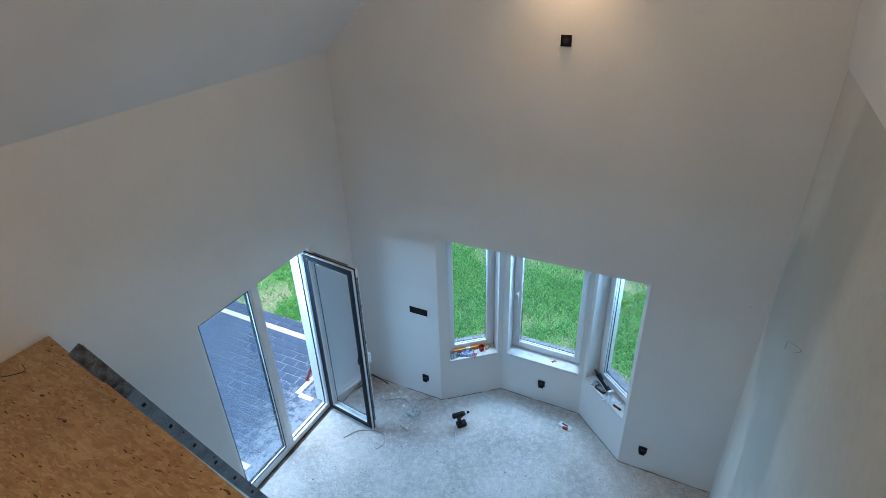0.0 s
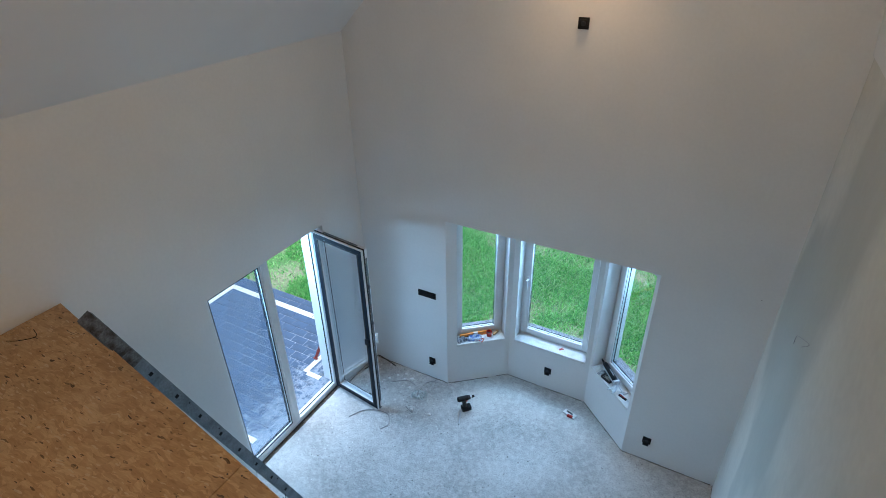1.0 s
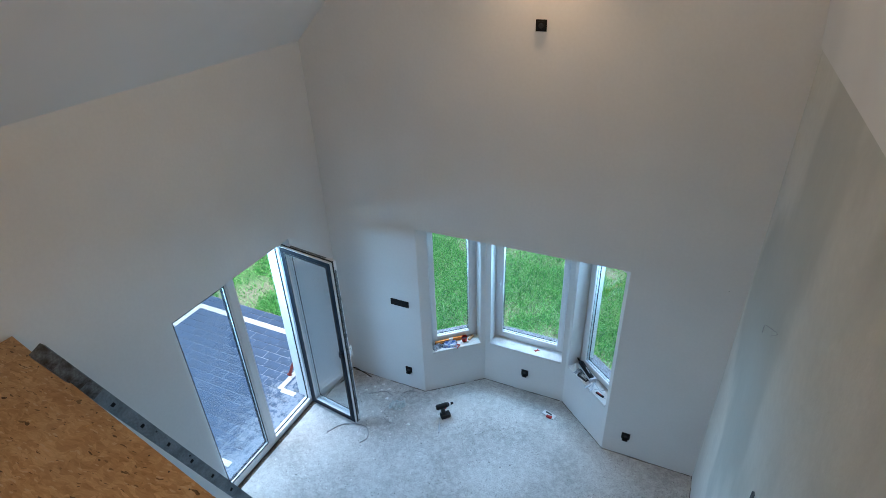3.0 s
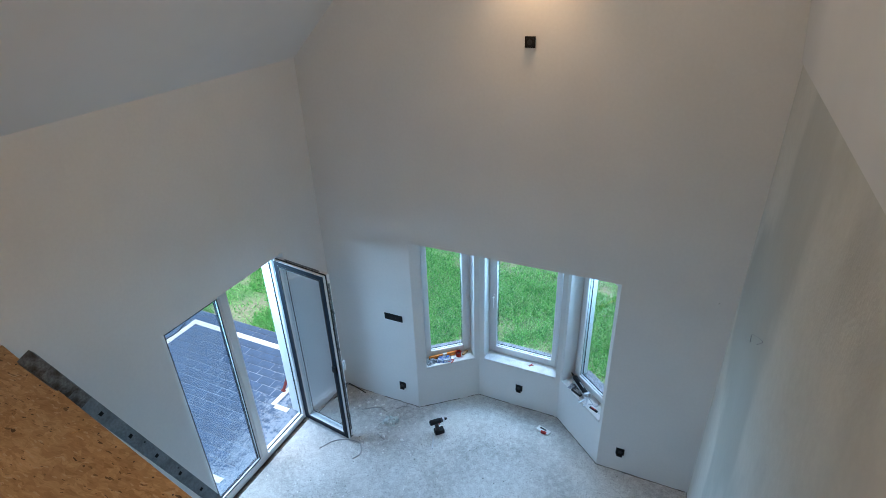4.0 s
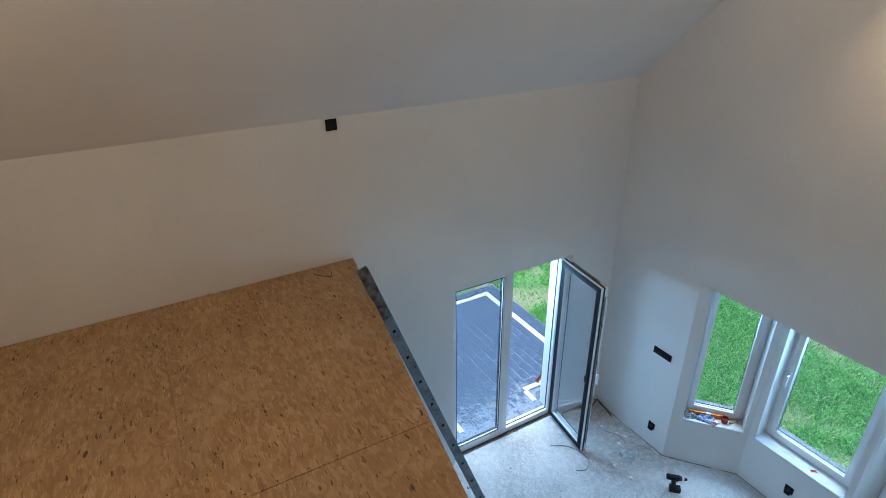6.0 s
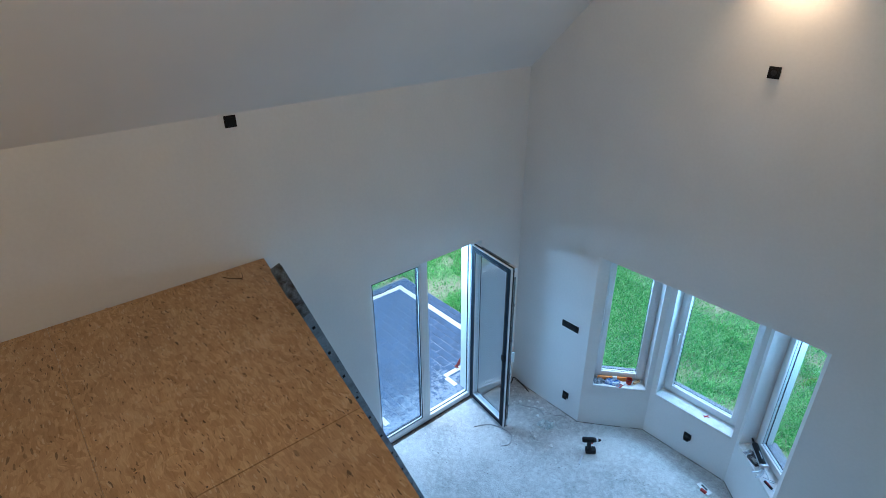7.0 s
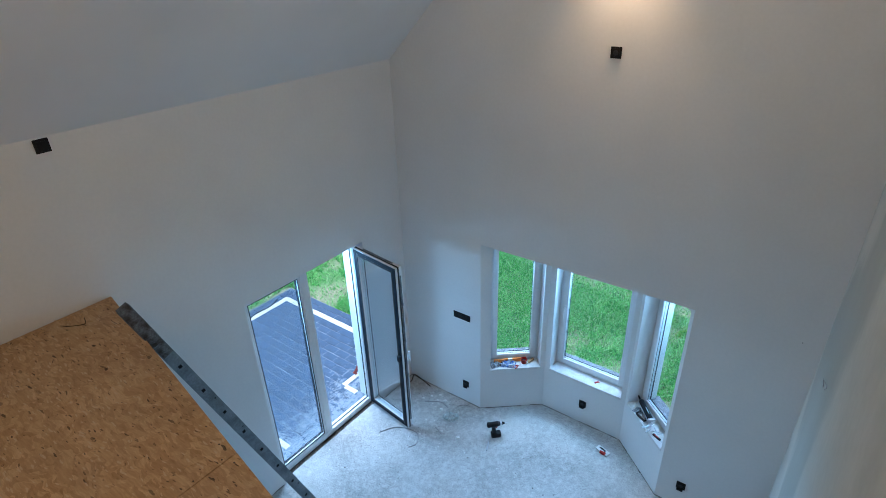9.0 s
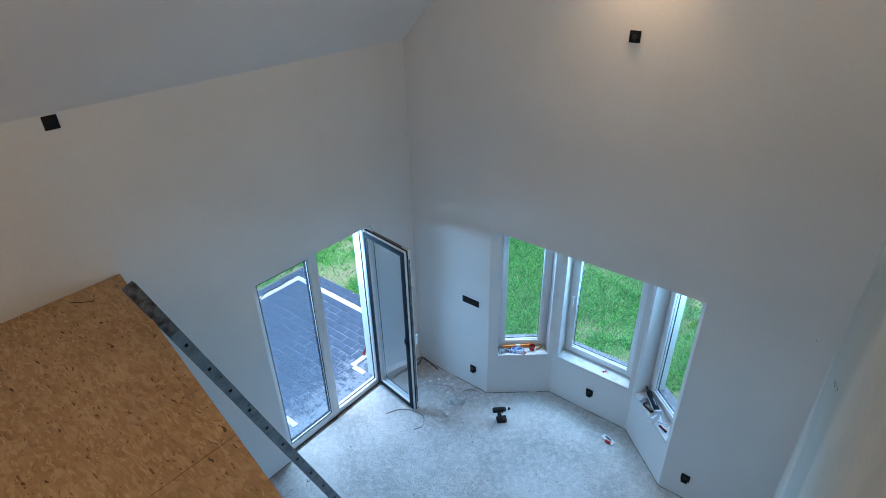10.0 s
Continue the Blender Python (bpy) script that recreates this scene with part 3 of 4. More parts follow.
# door axes: x along the wall (world y), y into the wall (world -x)
FY0, FY1 = 0.10, 0.18
D0, D1 = DOOR_Y0, DOOR_Y1
MID = -1.335
bm = bm_new()
frame_ring(bm, D0, D1, 0.0, DOOR_H, FY0, FY1, 0.065)
part("door_frame", bm, M_PVC, door, "", True)
bm = bm_new()
add_box(bm, (MID - 0.042, FY0 - 0.004, 0.065), (MID + 0.042, FY1 - 0.004, DOOR_H - 0.065), None, 0.006)
part("mullion", bm, M_PVC, door, "", True)
bm = bm_new()
frame_ring(bm, D0 + 0.055, MID - 0.035, 0.055, DOOR_H - 0.055, FY0 + 0.003, FY0 + 0.0385, 0.030, 0.004)
part("glazing_bead", bm, M_PVC, door, "", True)
bm = bm_new()
frame_ring(bm, D0 + 0.058, MID - 0.038, 0.058, DOOR_H - 0.058, FY0 + 0.040, FY0 + 0.064, 0.030, 0.0)
part("outer_bead", bm, M_ANTHRACITE, door, "dark grey outer glazing bead")
bm = bm_new()
frame_ring(bm, D0 + 0.084, MID - 0.062, 0.084, DOOR_H - 0.084, FY0 + 0.006, FY0 + 0.013, 0.010, 0.0)
part("gasket", bm, M_GASKET, door, "thin black rubber seal")
pane("pane", D0 + 0.09, MID - 0.068, 0.09, DOOR_H - 0.09, FY0 + 0.014, door)
bm = bm_new()
frame_ring(bm, MID + 0.034, D1 - 0.058, 0.058, DOOR_H - 0.058, FY0 + 0.030, FY0 + 0.045, 0.010, 0.0)
part("rebate_seal", bm, M_GASKET, door, "black rubber rebate seal")
bm = bm_new()
add_box(bm, (D0 - 0.01, FY0 + 0.012, -0.06), (D1 + 0.01, TH + 0.04, -0.002), None, 0.004)
part("threshold", bm, M_PAVER, door, "dark outer door threshold with dust")
# open leaf, hinged on the jamb near the room's corner
LEAF_W, LB, LT = 0.655, 0.060, 2.145
leaf = part("door_leaf", bm_new(), M_PVC, door, "open white glazed door leaf")
bm = bm_new()
frame_ring(bm, 0.0, LEAF_W, LB, LT, -0.035, 0.043, 0.060, 0.008)
leaf.data = mesh_of("door_leaf", bm, M_PVC, True)
leaf.matrix_local = Matrix.Translation((D1 - 0.045, FY0 - 0.045, 0)) @ Matrix.Rotation(radians(-90 - 7), 4, "Z")
for y0, y1 in ((-0.042, -0.0345), (0.0425, 0.047)):
    bm = bm_new()
    frame_ring(bm, 0.051, LEAF_W - 0.051, LB + 0.051, LT - 0.051, y0, y1, 0.012, 0.0)
    part("leaf_gasket", bm, M_GASKET, leaf, "black rubber glazing seal")
bm = bm_new()
frame_ring(bm, -0.004, LEAF_W + 0.004, LB - 0.004, LT + 0.004, -0.012, 0.004, 0.012, 0.0)
part("edge_seal", bm, M_GASKET, leaf, "dark sealing groove round the leaf's edge")
bm = bm_new()
add_box(bm, (LEAF_W + 0.0005, 0.010, LB + 0.1), (LEAF_W + 0.006, 0.026, LT - 0.1))
add_box(bm, (0.1, 0.010, LT + 0.0005), (LEAF_W - 0.1, 0.026, LT + 0.006))
for z in (0.35, 0.8, 1.25, 1.7):
    add_box(bm, (LEAF_W + 0.004, 0.011, z), (LEAF_W + 0.014, 0.025, z + 0.03))
part("lock_strip", bm, M_STEEL, leaf, "metal locking strip along the edge")
bm = bm_new()
frame_ring(bm, 0.002, LEAF_W - 0.006, LB + 0.004, LT - 0.006, -0.0385, -0.0352, 0.042, 0.001)
part("outer_face", bm, M_ANTHRACITE, leaf, "dark grey outer foil of the leaf")
pane("leaf_pane", 0.060, LEAF_W - 0.060, LB + 0.060, LT - 0.060, -0.012, leaf)
bm = bm_new()
add_box(bm, (LEAF_W - 0.062, -0.062, 1.0), (LEAF_W - 0.018, -0.0345, 1.075), None, 0.006)
part("door_lock", bm, M_BLACK, leaf, "black handle plate", True)
lever = lever_handle(leaf, LEAF_W - 0.032, 0.043, 1.05, M_PVC, "white lever handle")
lever.matrix_local = Matrix.Translation((LEAF_W - 0.032, 0.043, 1.05)) @ Matrix.Rotation(math.pi, 4, "Z")
for z in (0.22, 1.95):
    bm = bm_new()
    add_cyl(bm, (-0.008, -0.02, z), (-0.008, -0.02, z + 0.09), 0.010)
    part("hinge", bm, M_PVC, leaf, "", True)
# broken out strip of floor in front of the threshold
bm = bm_new()
add_box(bm, (-0.11, D0 + 0.002, -0.058), (-0.051, D1 - 0.002, -0.016))
rr = random.Random(4)
for k in range(70):
    x, y, s = -rr.uniform(0.04, 0.10), rr.uniform(D0 + 0.02, D1 - 0.02), rr.uniform(0.004, 0.012)
    add_box(bm, (-s, -s, -s * 0.7), (s, s, s * 0.7), Matrix.Translation((x, y, -0.010)) @ Euler((rr.random(), rr.random(), rr.random() * 3)).to_matrix().to_4x4())
solid("threshold_gap", bm, M_DIRT, "rough dark mortar gap along the door threshold", "floor", "structure")

# crumbly foam strip where walls meet the screed
bm = bm_new()
runs = [((0.0, 0.0), BAY[0]), (BAY[0], BAY[1]), (BAY[1], BAY[2]), (BAY[2], BAY[3]), (BAY[3], (W, 0.0)), ((0.0, 0.0), (0.0, -0.6)), ((W, 0.0), (W, -3.0)), ((0.0, -2.08), (0.0, -3.2))]
rr = random.Random(9)
for p, q in runs:
    p, q = Vector((*p, 0)), Vector((*q, 0))
    L = (q - p).length
    u = (q - p).normalized()
    side = Vector((u.y, -u.x, 0))
    if (Vector((2.0, -1.5, 0)) - p).dot(side) < 0:
        side = -side
    k = 0.0
    while k < L - 0.02:
        d = min(rr.uniform(0.03, 0.12), L - k)
        wd = rr.uniform(0.002, 0.010)
        if rr.random() > 0.06:
            a, b = p + u * k, p + u * (k + d)
            add_prism(bm, [(a.x, a.y), (b.x, b.y), (b.x + side.x * wd * rr.uniform(0.4, 1), b.y + side.y * wd), (a.x + side.x * wd, a.y + side.y * wd)], 0.0, rr.uniform(0.002, 0.008))
        k += d
solid("baseboard_strip", bm, M_FOAM, "ragged dark expansion strip along the wall bases", "trim", "structure")


# ---- loft ----
def edge_y(x):
    return -2.975 - 0.165 * x


bm = bm_new()
add_prism(bm, [(0, BACK), (W, BACK), (W, edge_y(W) - 0.06), (0, edge_y(0) - 0.06)], LOFT_Z - 0.24, LOFT_Z - 0.024)
solid("loft_slab", bm, M_FACADE, "grey concrete loft slab under the boards", "floor", "structure")
loft = thing("loft_floor", Matrix.Identity(4), "unfinished loft floor of tan strand boards", "floor", "", "structure")
ys = [None, -4.40, -5.65, BACK + 0.004]
for j in range(3):
    off = [0.0, 0.9, 0.0][j]
    cuts = [0.004] + [c for c in ([1.88] if off == 0 else [3.1])] + [W - 0.004]
    for a, b in zip(cuts, cuts[1:]):
        y1a, y1b = (edge_y(a), edge_y(b)) if j == 0 else (ys[j], ys[j])
        bm = bm_new()
        g, gy = 0.0022, 0.0008
        add_prism(bm, [(a + g, ys[j + 1] + gy), (b - g, ys[j + 1] + gy), (b - g, y1b - gy), (a + g, y1a - gy)], LOFT_Z - 0.022, LOFT_Z)
        part("board", bm, [M_OSB], loft)
# dark screw heads along the board edges
bm = bm_new()
rr = random.Random(2)
for k in range(13):
    x = 0.12 + k * 0.15
    add_cyl(bm, (x, edge_y(x) - 0.035 + rr.uniform(-0.006, 0.006), LOFT_Z - 0.002), (x, edge_y(x) - 0.035, LOFT_Z + 0.0012), 0.004, seg=8)
for k in range(8):
    add_cyl(bm, (1.86, -3.35 - k * 0.14, LOFT_Z - 0.002), (1.86, -3.35 - k * 0.14, LOFT_Z + 0.0012), 0.004, seg=8)
    add_cyl(bm, (0.2 + k * 0.21, -4.36, LOFT_Z - 0.002), (0.2 + k * 0.21, -4.36, LOFT_Z + 0.0012), 0.004, seg=8)
part("screw_heads", bm, M_DARK, loft, "small dark screw heads")
loft.children[-1]["kind"] = "stuff"
# wood splinters and dust crumbs on the boards
bm = bm_new()
for k in range(170):
    x = rr.uniform(0.02, 2.2)
    y = rr.uniform(edge_y(x) - 1.6, edge_y(x) - 0.02)
    if rr.random() < 0.45:
        x = rr.uniform(0.01, 0.12)
    L, wd = rr.uniform(0.006, 0.028), rr.uniform(0.001, 0.004)
    add_box(bm, (-L, -wd, 0), (L, wd, 0.002), Matrix.Translation((x, y, LOFT_Z + 0.0005)) @ Matrix.Rotation(rr.uniform(0, 3.1), 4, "Z"))
solid("splinters", bm, M_CHIP, "loose wood splinters on the strand boards", "debris", "stuff")
bm = bm_new()
add_tube(bm, curve_pts([(0.10, -3.33, LOFT_Z + 0.004), (0.17, -3.30, LOFT_Z + 0.012), (0.21, -3.23, LOFT_Z + 0.006), (0.13, -3.20, LOFT_Z + 0.004)], 8), 0.002, 6)
solid("wire_offcut", bm, M_CABLE_D, "short dark wire offcut lying on the strand board", "wire", smooth=True)

# ---- steel rail leaning on the loft edge ----
RS = 0.28
ru = Vector((0.008, 0.092, -0.264)).normalized()
foot = Vector((0.69, -3.047, 2.77)) + ru * (2.77 / -ru.z)
rz = (Vector((1, 0, 0)) - ru * ru.x).normalized()
ry = rz.cross(ru)
r0 = Vector((0.69, -3.047, 2.77)) - ru * RS * 1.05
tm = Matrix(((ru.x, ry.x, rz.x, r0.x), (ru.y, ry.y, rz.y, r0.y), (ru.z, ry.z, rz.z, r0.z), (0, 0, 0, 1)))
track = thing("steel_rail", tm, "long punched grey steel rail leaning against the loft edge", "metal rail")
TL, TWD = (foot - r0).length - 0.012, 0.037
holes = [RS * (k + 1.05) for k in range(11)]
bm = bm_new()
k0 = 0.0
for h in holes:
    add_box(bm, (k0, -TWD, 0), (h - 0.014, TWD, 0.002))
    add_box(bm, (h - 0.014, -TWD, 0), (h + 0.014, -0.012, 0.002))
    add_box(bm, (h - 0.014, 0.012, 0), (h + 0.014, TWD, 0.002))
    k0 = h + 0.014
add_box(bm, (k0, -TWD, 0), (TL, TWD, 0.002))
part("web", bm, M_STEEL, track)
for s in (-1, 1):
    bm = bm_new()
    add_box(bm, (0, s * TWD - 0.0015, -0.022), (TL, s * TWD + 0.0015, 0.0025), None, 0.001)
    part("flange", bm, M_STEEL, track)
# black blocks behind the punched holes imitate the shade inside them
for h in holes:
    bm = bm_new()
    add_box(bm, (h - 0.018, -0.016, -0.010), (h + 0.018, 0.016, -0.001), None, 0.002)
    part("rung_end", bm, M_BLACK, track, "black block standing in for the shade inside a punched hole")
for x0, x1, dz, tilt, yaw in ((-0.03, 0.15, 0.0024, -0.03, 0.02), (0.12, 0.33, 0.0050, 0.02, -0.025), (0.31, 0.44, 0.0024, 0.0, 0.01)):
    bm = bm_new()
    add_box(bm, (-(x1 - x0) / 2, -0.036, 0.0), ((x1 - x0) / 2, 0.034, 0.0022), None, 0.0008)
    plate = part("end_plate", bm, M_STAIN, track, "dirty stained steel plate at the top end")
    plate.matrix_local = Matrix.Translation(((x0 + x1) / 2, 0, dz + 0.004)) @ Euler((0, tilt, yaw)).to_matrix().to_4x4()
for h in (holes[2] + 0.12, holes[4] - 0.05, holes[7] + 0.08):
    bm = bm_new()
    add_cyl(bm, (h, 0.018, 0.002), (h, 0.018, 0.005), 0.006, seg=8)
    part("rivet", bm, M_DARK, track)
for h in (holes[8] + 0.03, holes[9] + 0.16):
    bm = bm_new()
    add_tube(bm, curve_pts([(h, -0.030, 0.002), (h - 0.01, -0.05, 0.03), (h - 0.03, -0.07, 0.04), (h - 0.035, -0.06, 0.02)], 6), 0.003, 6)
    part("wire_hook", bm, M_CABLE_D, track, "bent dark wire hook")


# ---- sockets ----
def socket(m, label, holes=True):
    s = thing("wall_socket", m, label, "wall socket", "black wall sockets")
    bm = bm_new()
    add_box(bm, (-0.041, -0.010, -0.041), (0.041, 0.0, 0.041), None, 0.004)
    part("cover_frame", bm, M_BLACK, s, "", True)
    bm = bm_new()
    add_box(bm, (-0.0275, -0.014, -0.0275), (0.0275, -0.0095, 0.0275), None, 0.002)
    ins = part("insert", bm, M_BLACK, s, "", True)
    if holes:
        bm = bm_new()
        add_cyl(bm, (0, -0.0142, 0), (0, -0.0150, 0), 0.020, 0.019, 20)
        for x in (-0.0095, 0.0095):
            add_cyl(bm, (x, -0.0145, 0), (x, -0.0156, 0), 0.0028, seg=8)
        add_cyl(bm, (0, -0.0145, 0.012), (0, -0.020, 0.012), 0.0025, seg=8)
        part("contacts", bm, M_DARK, ins)
    return s


def floor_box(m):
    s = socket(m, "black wall socket low on the white plaster wall")
    bm = bm_new()
    add_box(bm, (-0.030, -0.030, -0.052), (0.026, -0.010, -0.030), None, 0.004)
    part("lid", bm, M_BLACK, s, "black hinged splash lid", True)
    return s


floor_box(Matrix.Translation((0.858, 0, 0.28)))
floor_box(Matrix.Translation((2.125, 0.475, 0.28)))
floor_box(Matrix.Translation((3.331, 0, 0.28)))
socket(Matrix.Translation((2.232, 0, 4.12)), "black wall socket high on the gable wall")
socket(Matrix.Translation((0, -3.04, 3.87)) @ Matrix.Rotation(radians(90), 4, "Z"), "black wall cover just below the sloped ceiling", False)
tri = thing("triple_socket", Matrix.Translation((0.815, 0, 1.235)), "black triple socket plate on the white wall", "wall socket", "black wall sockets")
bm = bm_new()
add_box(bm, (-0.111, -0.010, -0.040), (0.111, 0.0, 0.040), None, 0.004)
part("cover_frame", bm, M_BLACK, tri, "", True)
for x in (-0.071, 0.0, 0.071):
    bm = bm_new()
    add_box(bm, (x - 0.0275, -0.013, -0.0275), (x + 0.0275, -0.0095, 0.0275), None, 0.002)
    part("insert", bm, M_BLACK, tri, "", True)


# ---- wall lamp and added fill bulbs ----
def spot_lamp(loc, energy):
    f = thing("wall_lamp", Matrix.Translation(loc), "small warm wall lamp high on the gable wall", "lamp")
    bm = bm_new()
    add_box(bm, (-0.20, 0.06, -0.03), (0.20, 0.10, 0.03), None, 0.006)
    part("mount", bm, M_PVC, f)
    for x in (-0.14, 0.0, 0.14):
        bm = bm_new()
        add_cyl(bm, (x, 0.02, 0.02), (x, 0.02, 0.08), 0.03)
        add_cyl(bm, (x, 0.02, 0.0), (x, 0.075, 0.0), 0.008)
        part("spot_head", bm, M_PVC, f)
        lamp("spot", "SPOT", Matrix.Translation((loc[0] + x, loc[1] + 0.02, loc[2] + 0.0)) @ Matrix.Rotation(radians(14), 4, "X"), energy, (1.0, 0.55, 0.26), cone=radians(88), blend=0.8, soft=0.02)


spot_lamp((2.26, -0.10, 4.90), 8.5)
# unseen bulb added to warm and brighten the upper walls and ceiling
def fill_bulb(x, y, top, watts):
    f = thing("ceiling_lamp", Matrix.Translation((x, y, top)), "unseen bare bulb added under the sloped ceiling as warm fill light", "lamp", "hanging bulbs")
    bm = bm_new()
    add_cyl(bm, (0, 0, 0.0), (0, 0, -0.35), 0.004, seg=8)
    add_cyl(bm, (0, 0, -0.35), (0, 0, -0.42), 0.02)
    part("cord", bm, M_BLACK, f)
    bm = bm_new()
    bmesh.ops.create_uvsphere(bm, u_segments=16, v_segments=10, radius=0.035, matrix=Matrix.Translation((0, 0, -0.455)))
    part("bulb", bm, M_FILL_BULB, f, "glowing bulb of the added fill light", True)
    lamp("bulb_light", "POINT", Matrix.Translation((x, y, top - 0.53)), watts, WARM, soft=0.05)


fill_bulb(2.5, -4.9, 5.64, 8.5)
fill_bulb(2.4, -1.3, 5.66, 4.5)


# ---- things on the floor ----
def drill(m):
    d = thing("cordless_drill", m, "black cordless drill standing on its battery on the screed", "drill")
    bm = bm_new()
    add_box(bm, (-0.045, -0.038, 0.0), (0.075, 0.038, 0.058), None, 0.010)
    part("battery", bm, M_BLACK, d, "", True)
    bm = bm_new()
    q = add_box(bm, (-0.022, -0.018, 0.05), (0.026, 0.018, 0.17), None, 0.010)
    bmesh.ops.transform(bm, matrix=Matrix.Shear("XY", 4, (-0.12, 0)), verts=bm.verts)
    part("grip", bm, M_DARK, d, "", True)
    bm = bm_new()
    add_cyl(bm, (-0.085, 0, 0.195), (0.035, 0, 0.195), 0.034, 0.032, 20)
    add_cyl(bm, (-0.098, 0, 0.195), (-0.085, 0, 0.195), 0.024, 0.034, 20)
    motor = part("motor_housing", bm, M_BLACK, d, "", True)
    bm = bm_new()
    add_cyl(bm, (0.035, 0, 0.195), (0.062, 0, 0.195), 0.030, 0.026, 20)
    part("gear_ring", bm, M_DARK, motor, "", True)
    bm = bm_new()
    add_cyl(bm, (0.062, 0, 0.195), (0.085, 0, 0.195), 0.022, 0.021, 20)
    part("collar", bm, M_CHROME, motor, "grey metal chuck collar", True)
    bm = bm_new()
    add_cyl(bm, (0.085, 0, 0.195), (0.118, 0, 0.195), 0.021, 0.012, 20)
    chuck = part("chuck", bm, M_BLACK, d, "", True)
    bm = bm_new()
    add_cyl(bm, (0.118, 0, 0.195), (0.175, 0, 0.195), 0.004, 0.003, 8)
    part("bit", bm, M_CHROME, chuck, "steel drill bit")
    bm = bm_new()
    add_box(bm, (0.012, -0.008, 0.135), (0.030, 0.008, 0.165), None, 0.004)
    part("trigger", bm, M_RED, d, "dark red trigger")


drill(Matrix.Translation((1.43, -0.27, 0)) @ Matrix.Rotation(radians(46), 4, "Z") @ Matrix.Scale(0.92, 4))
bm = bm_new()
add_tube(bm, [(1.40, -0.33, 0.008), (1.47, -0.50, 0.008)], 0.008, 8)
solid("steel_rod", bm, M_CHROME, "short bright steel rod lying on the screed", "rod", smooth=True)

pk = thing("tool_packet", Matrix.Translation((2.50, 0.21, 0)) @ Matrix.Rotation(radians(-18), 4, "Z"), "white and red tool packet lying on the screed", "packet")
bm = bm_new()
add_box(bm, (-0.075, -0.030, 0.0), (0.075, 0.035, 0.022), None, 0.006)
wr = part("wrapper", bm, M_PAPER, pk, "", True)
bm = bm_new()
add_box(bm, (-0.020, -0.042, 0.0), (0.045, -0.016, 0.030), Matrix.Rotation(0.25, 4, "Z"), 0.007)
part("clip", bm, M_RED, pk, "red plastic clip", True)
bm = bm_new()
add_box(bm, (-0.045, 0.0, 0.0215), (0.03, 0.02, 0.024), None, 0.001)
part("print_band", bm, M_DARK, wr)

bm = bm_new()
add_tube(bm, curve_pts([(0.33, -0.98, 0.005), (0.42, -0.83, 0.006), (0.56, -0.76, 0.012), (0.70, -0.75, 0.006), (0.78, -0.86, 0.005), (0.74, -0.96, 0.005)], 14), 0.005, 8)
solid("cable_loop", bm, M_CABLE, "thin grey cable curling on the screed below the door leaf", "cable", smooth=True)
bm = bm_new()
add_tube(bm, curve_pts([(0.04, -0.28, 0.006), (0.09, -0.12, 0.02), (0.07, -0.03, 0.05), (0.22, -0.02, 0.006), (0.34, -0.05, 0.006)], 14), 0.006, 8)
solid("corner_cable", bm, M_CABLE_D, "dark cable end lying in the room corner", "cable", smooth=True)
for pts in ([(0.45, -0.30, 0.004), (0.62, -0.20, 0.010), (0.74, -0.22, 0.004)], [(0.82, -0.14, 0.004), (0.88, -0.08, 0.012), (0.95, -0.05, 0.004)], [(0.80, -0.55, 0.004), (0.93, -0.60, 0.004)]):
    bm = bm_new()
    add_tube(bm, curve_pts(pts, 10), 0.0045, 6)
    solid("wire_scrap", bm, M_CABLE, "grey wire scrap lying on the dusty screed", "wire", group="wire scraps", smooth=True)
rr = random.Random(21)
verts, faces = [], []
for k in range(11000):
    if k % 5 < 4:
        x, y = rr.gauss(0.80, 0.60), rr.gauss(-0.85, 0.60)
    else:
        x, y = rr.uniform(0.05, 3.9), rr.uniform(-2.7, -0.04)
    if not (0.03 < x < 3.95 and -2.9 < y < -0.03) or (rr.random() < 0.5 and noise.noise(Vector((x * 2.2, y * 2.2, 5.0))) < -0.05):
        continue
    s0 = rr.uniform(0.0012, 0.0045) * (2.4 if rr.random() < 0.05 else 1.0)
    turn, i = rr.uniform(0, 6.3), len(verts)
    for m in range(4):
        q = turn + m * 1.57 + rr.uniform(-0.4, 0.4)
        d = s0 * rr.uniform(0.6, 1.5)
        verts.append((x + math.cos(q) * d, y + math.sin(q) * d, -0.001))
    verts.append((x, y, s0 * rr.uniform(0.5, 1.1)))
    faces.extend([(i + m, i + (m + 1) % 4, i + 4) for m in range(4)])
me = bpy.data.meshes.new("plaster_crumbs")
me.from_pydata(verts, [], faces)
me.materials.append(M_DEBRIS)
tagged(new("plaster_crumbs", me), "scattered plaster crumbs and dark grit on the screed", "debris", "", "stuff")

# clear wrapper and plaster lumps near the room corner
rw = random.Random(41)
bm = bm_new()
bmesh.ops.create_grid(bm, x_segments=12, y_segments=9, size=0.5)
for v in bm.verts:
    rim = max(abs(v.co.x), abs(v.co.y)) > 0.49
    ro = 1 - 0.45 * (2 * v.co.x * v.co.y) ** 2 * 4
    v.co = Vector((v.co.x * 0.19 * ro + rw.uniform(-0.010, 0.010), v.co.y * 0.14 * ro + rw.uniform(-0.010, 0.010), 0.003 if rim else rw.uniform(0.006, 0.040)))
bmesh.ops.solidify(bm, geom=bm.faces, thickness=0.0012)
wrap = solid("plastic_wrapper", bm, M_FLOORWRAP, "crumpled clear plastic wrapper on the dusty screed", "wrapper")
wrap.matrix_world = Matrix.Translation((0.86, -0.33, 0.0)) @ Matrix.Rotation(0.5, 4, "Z")
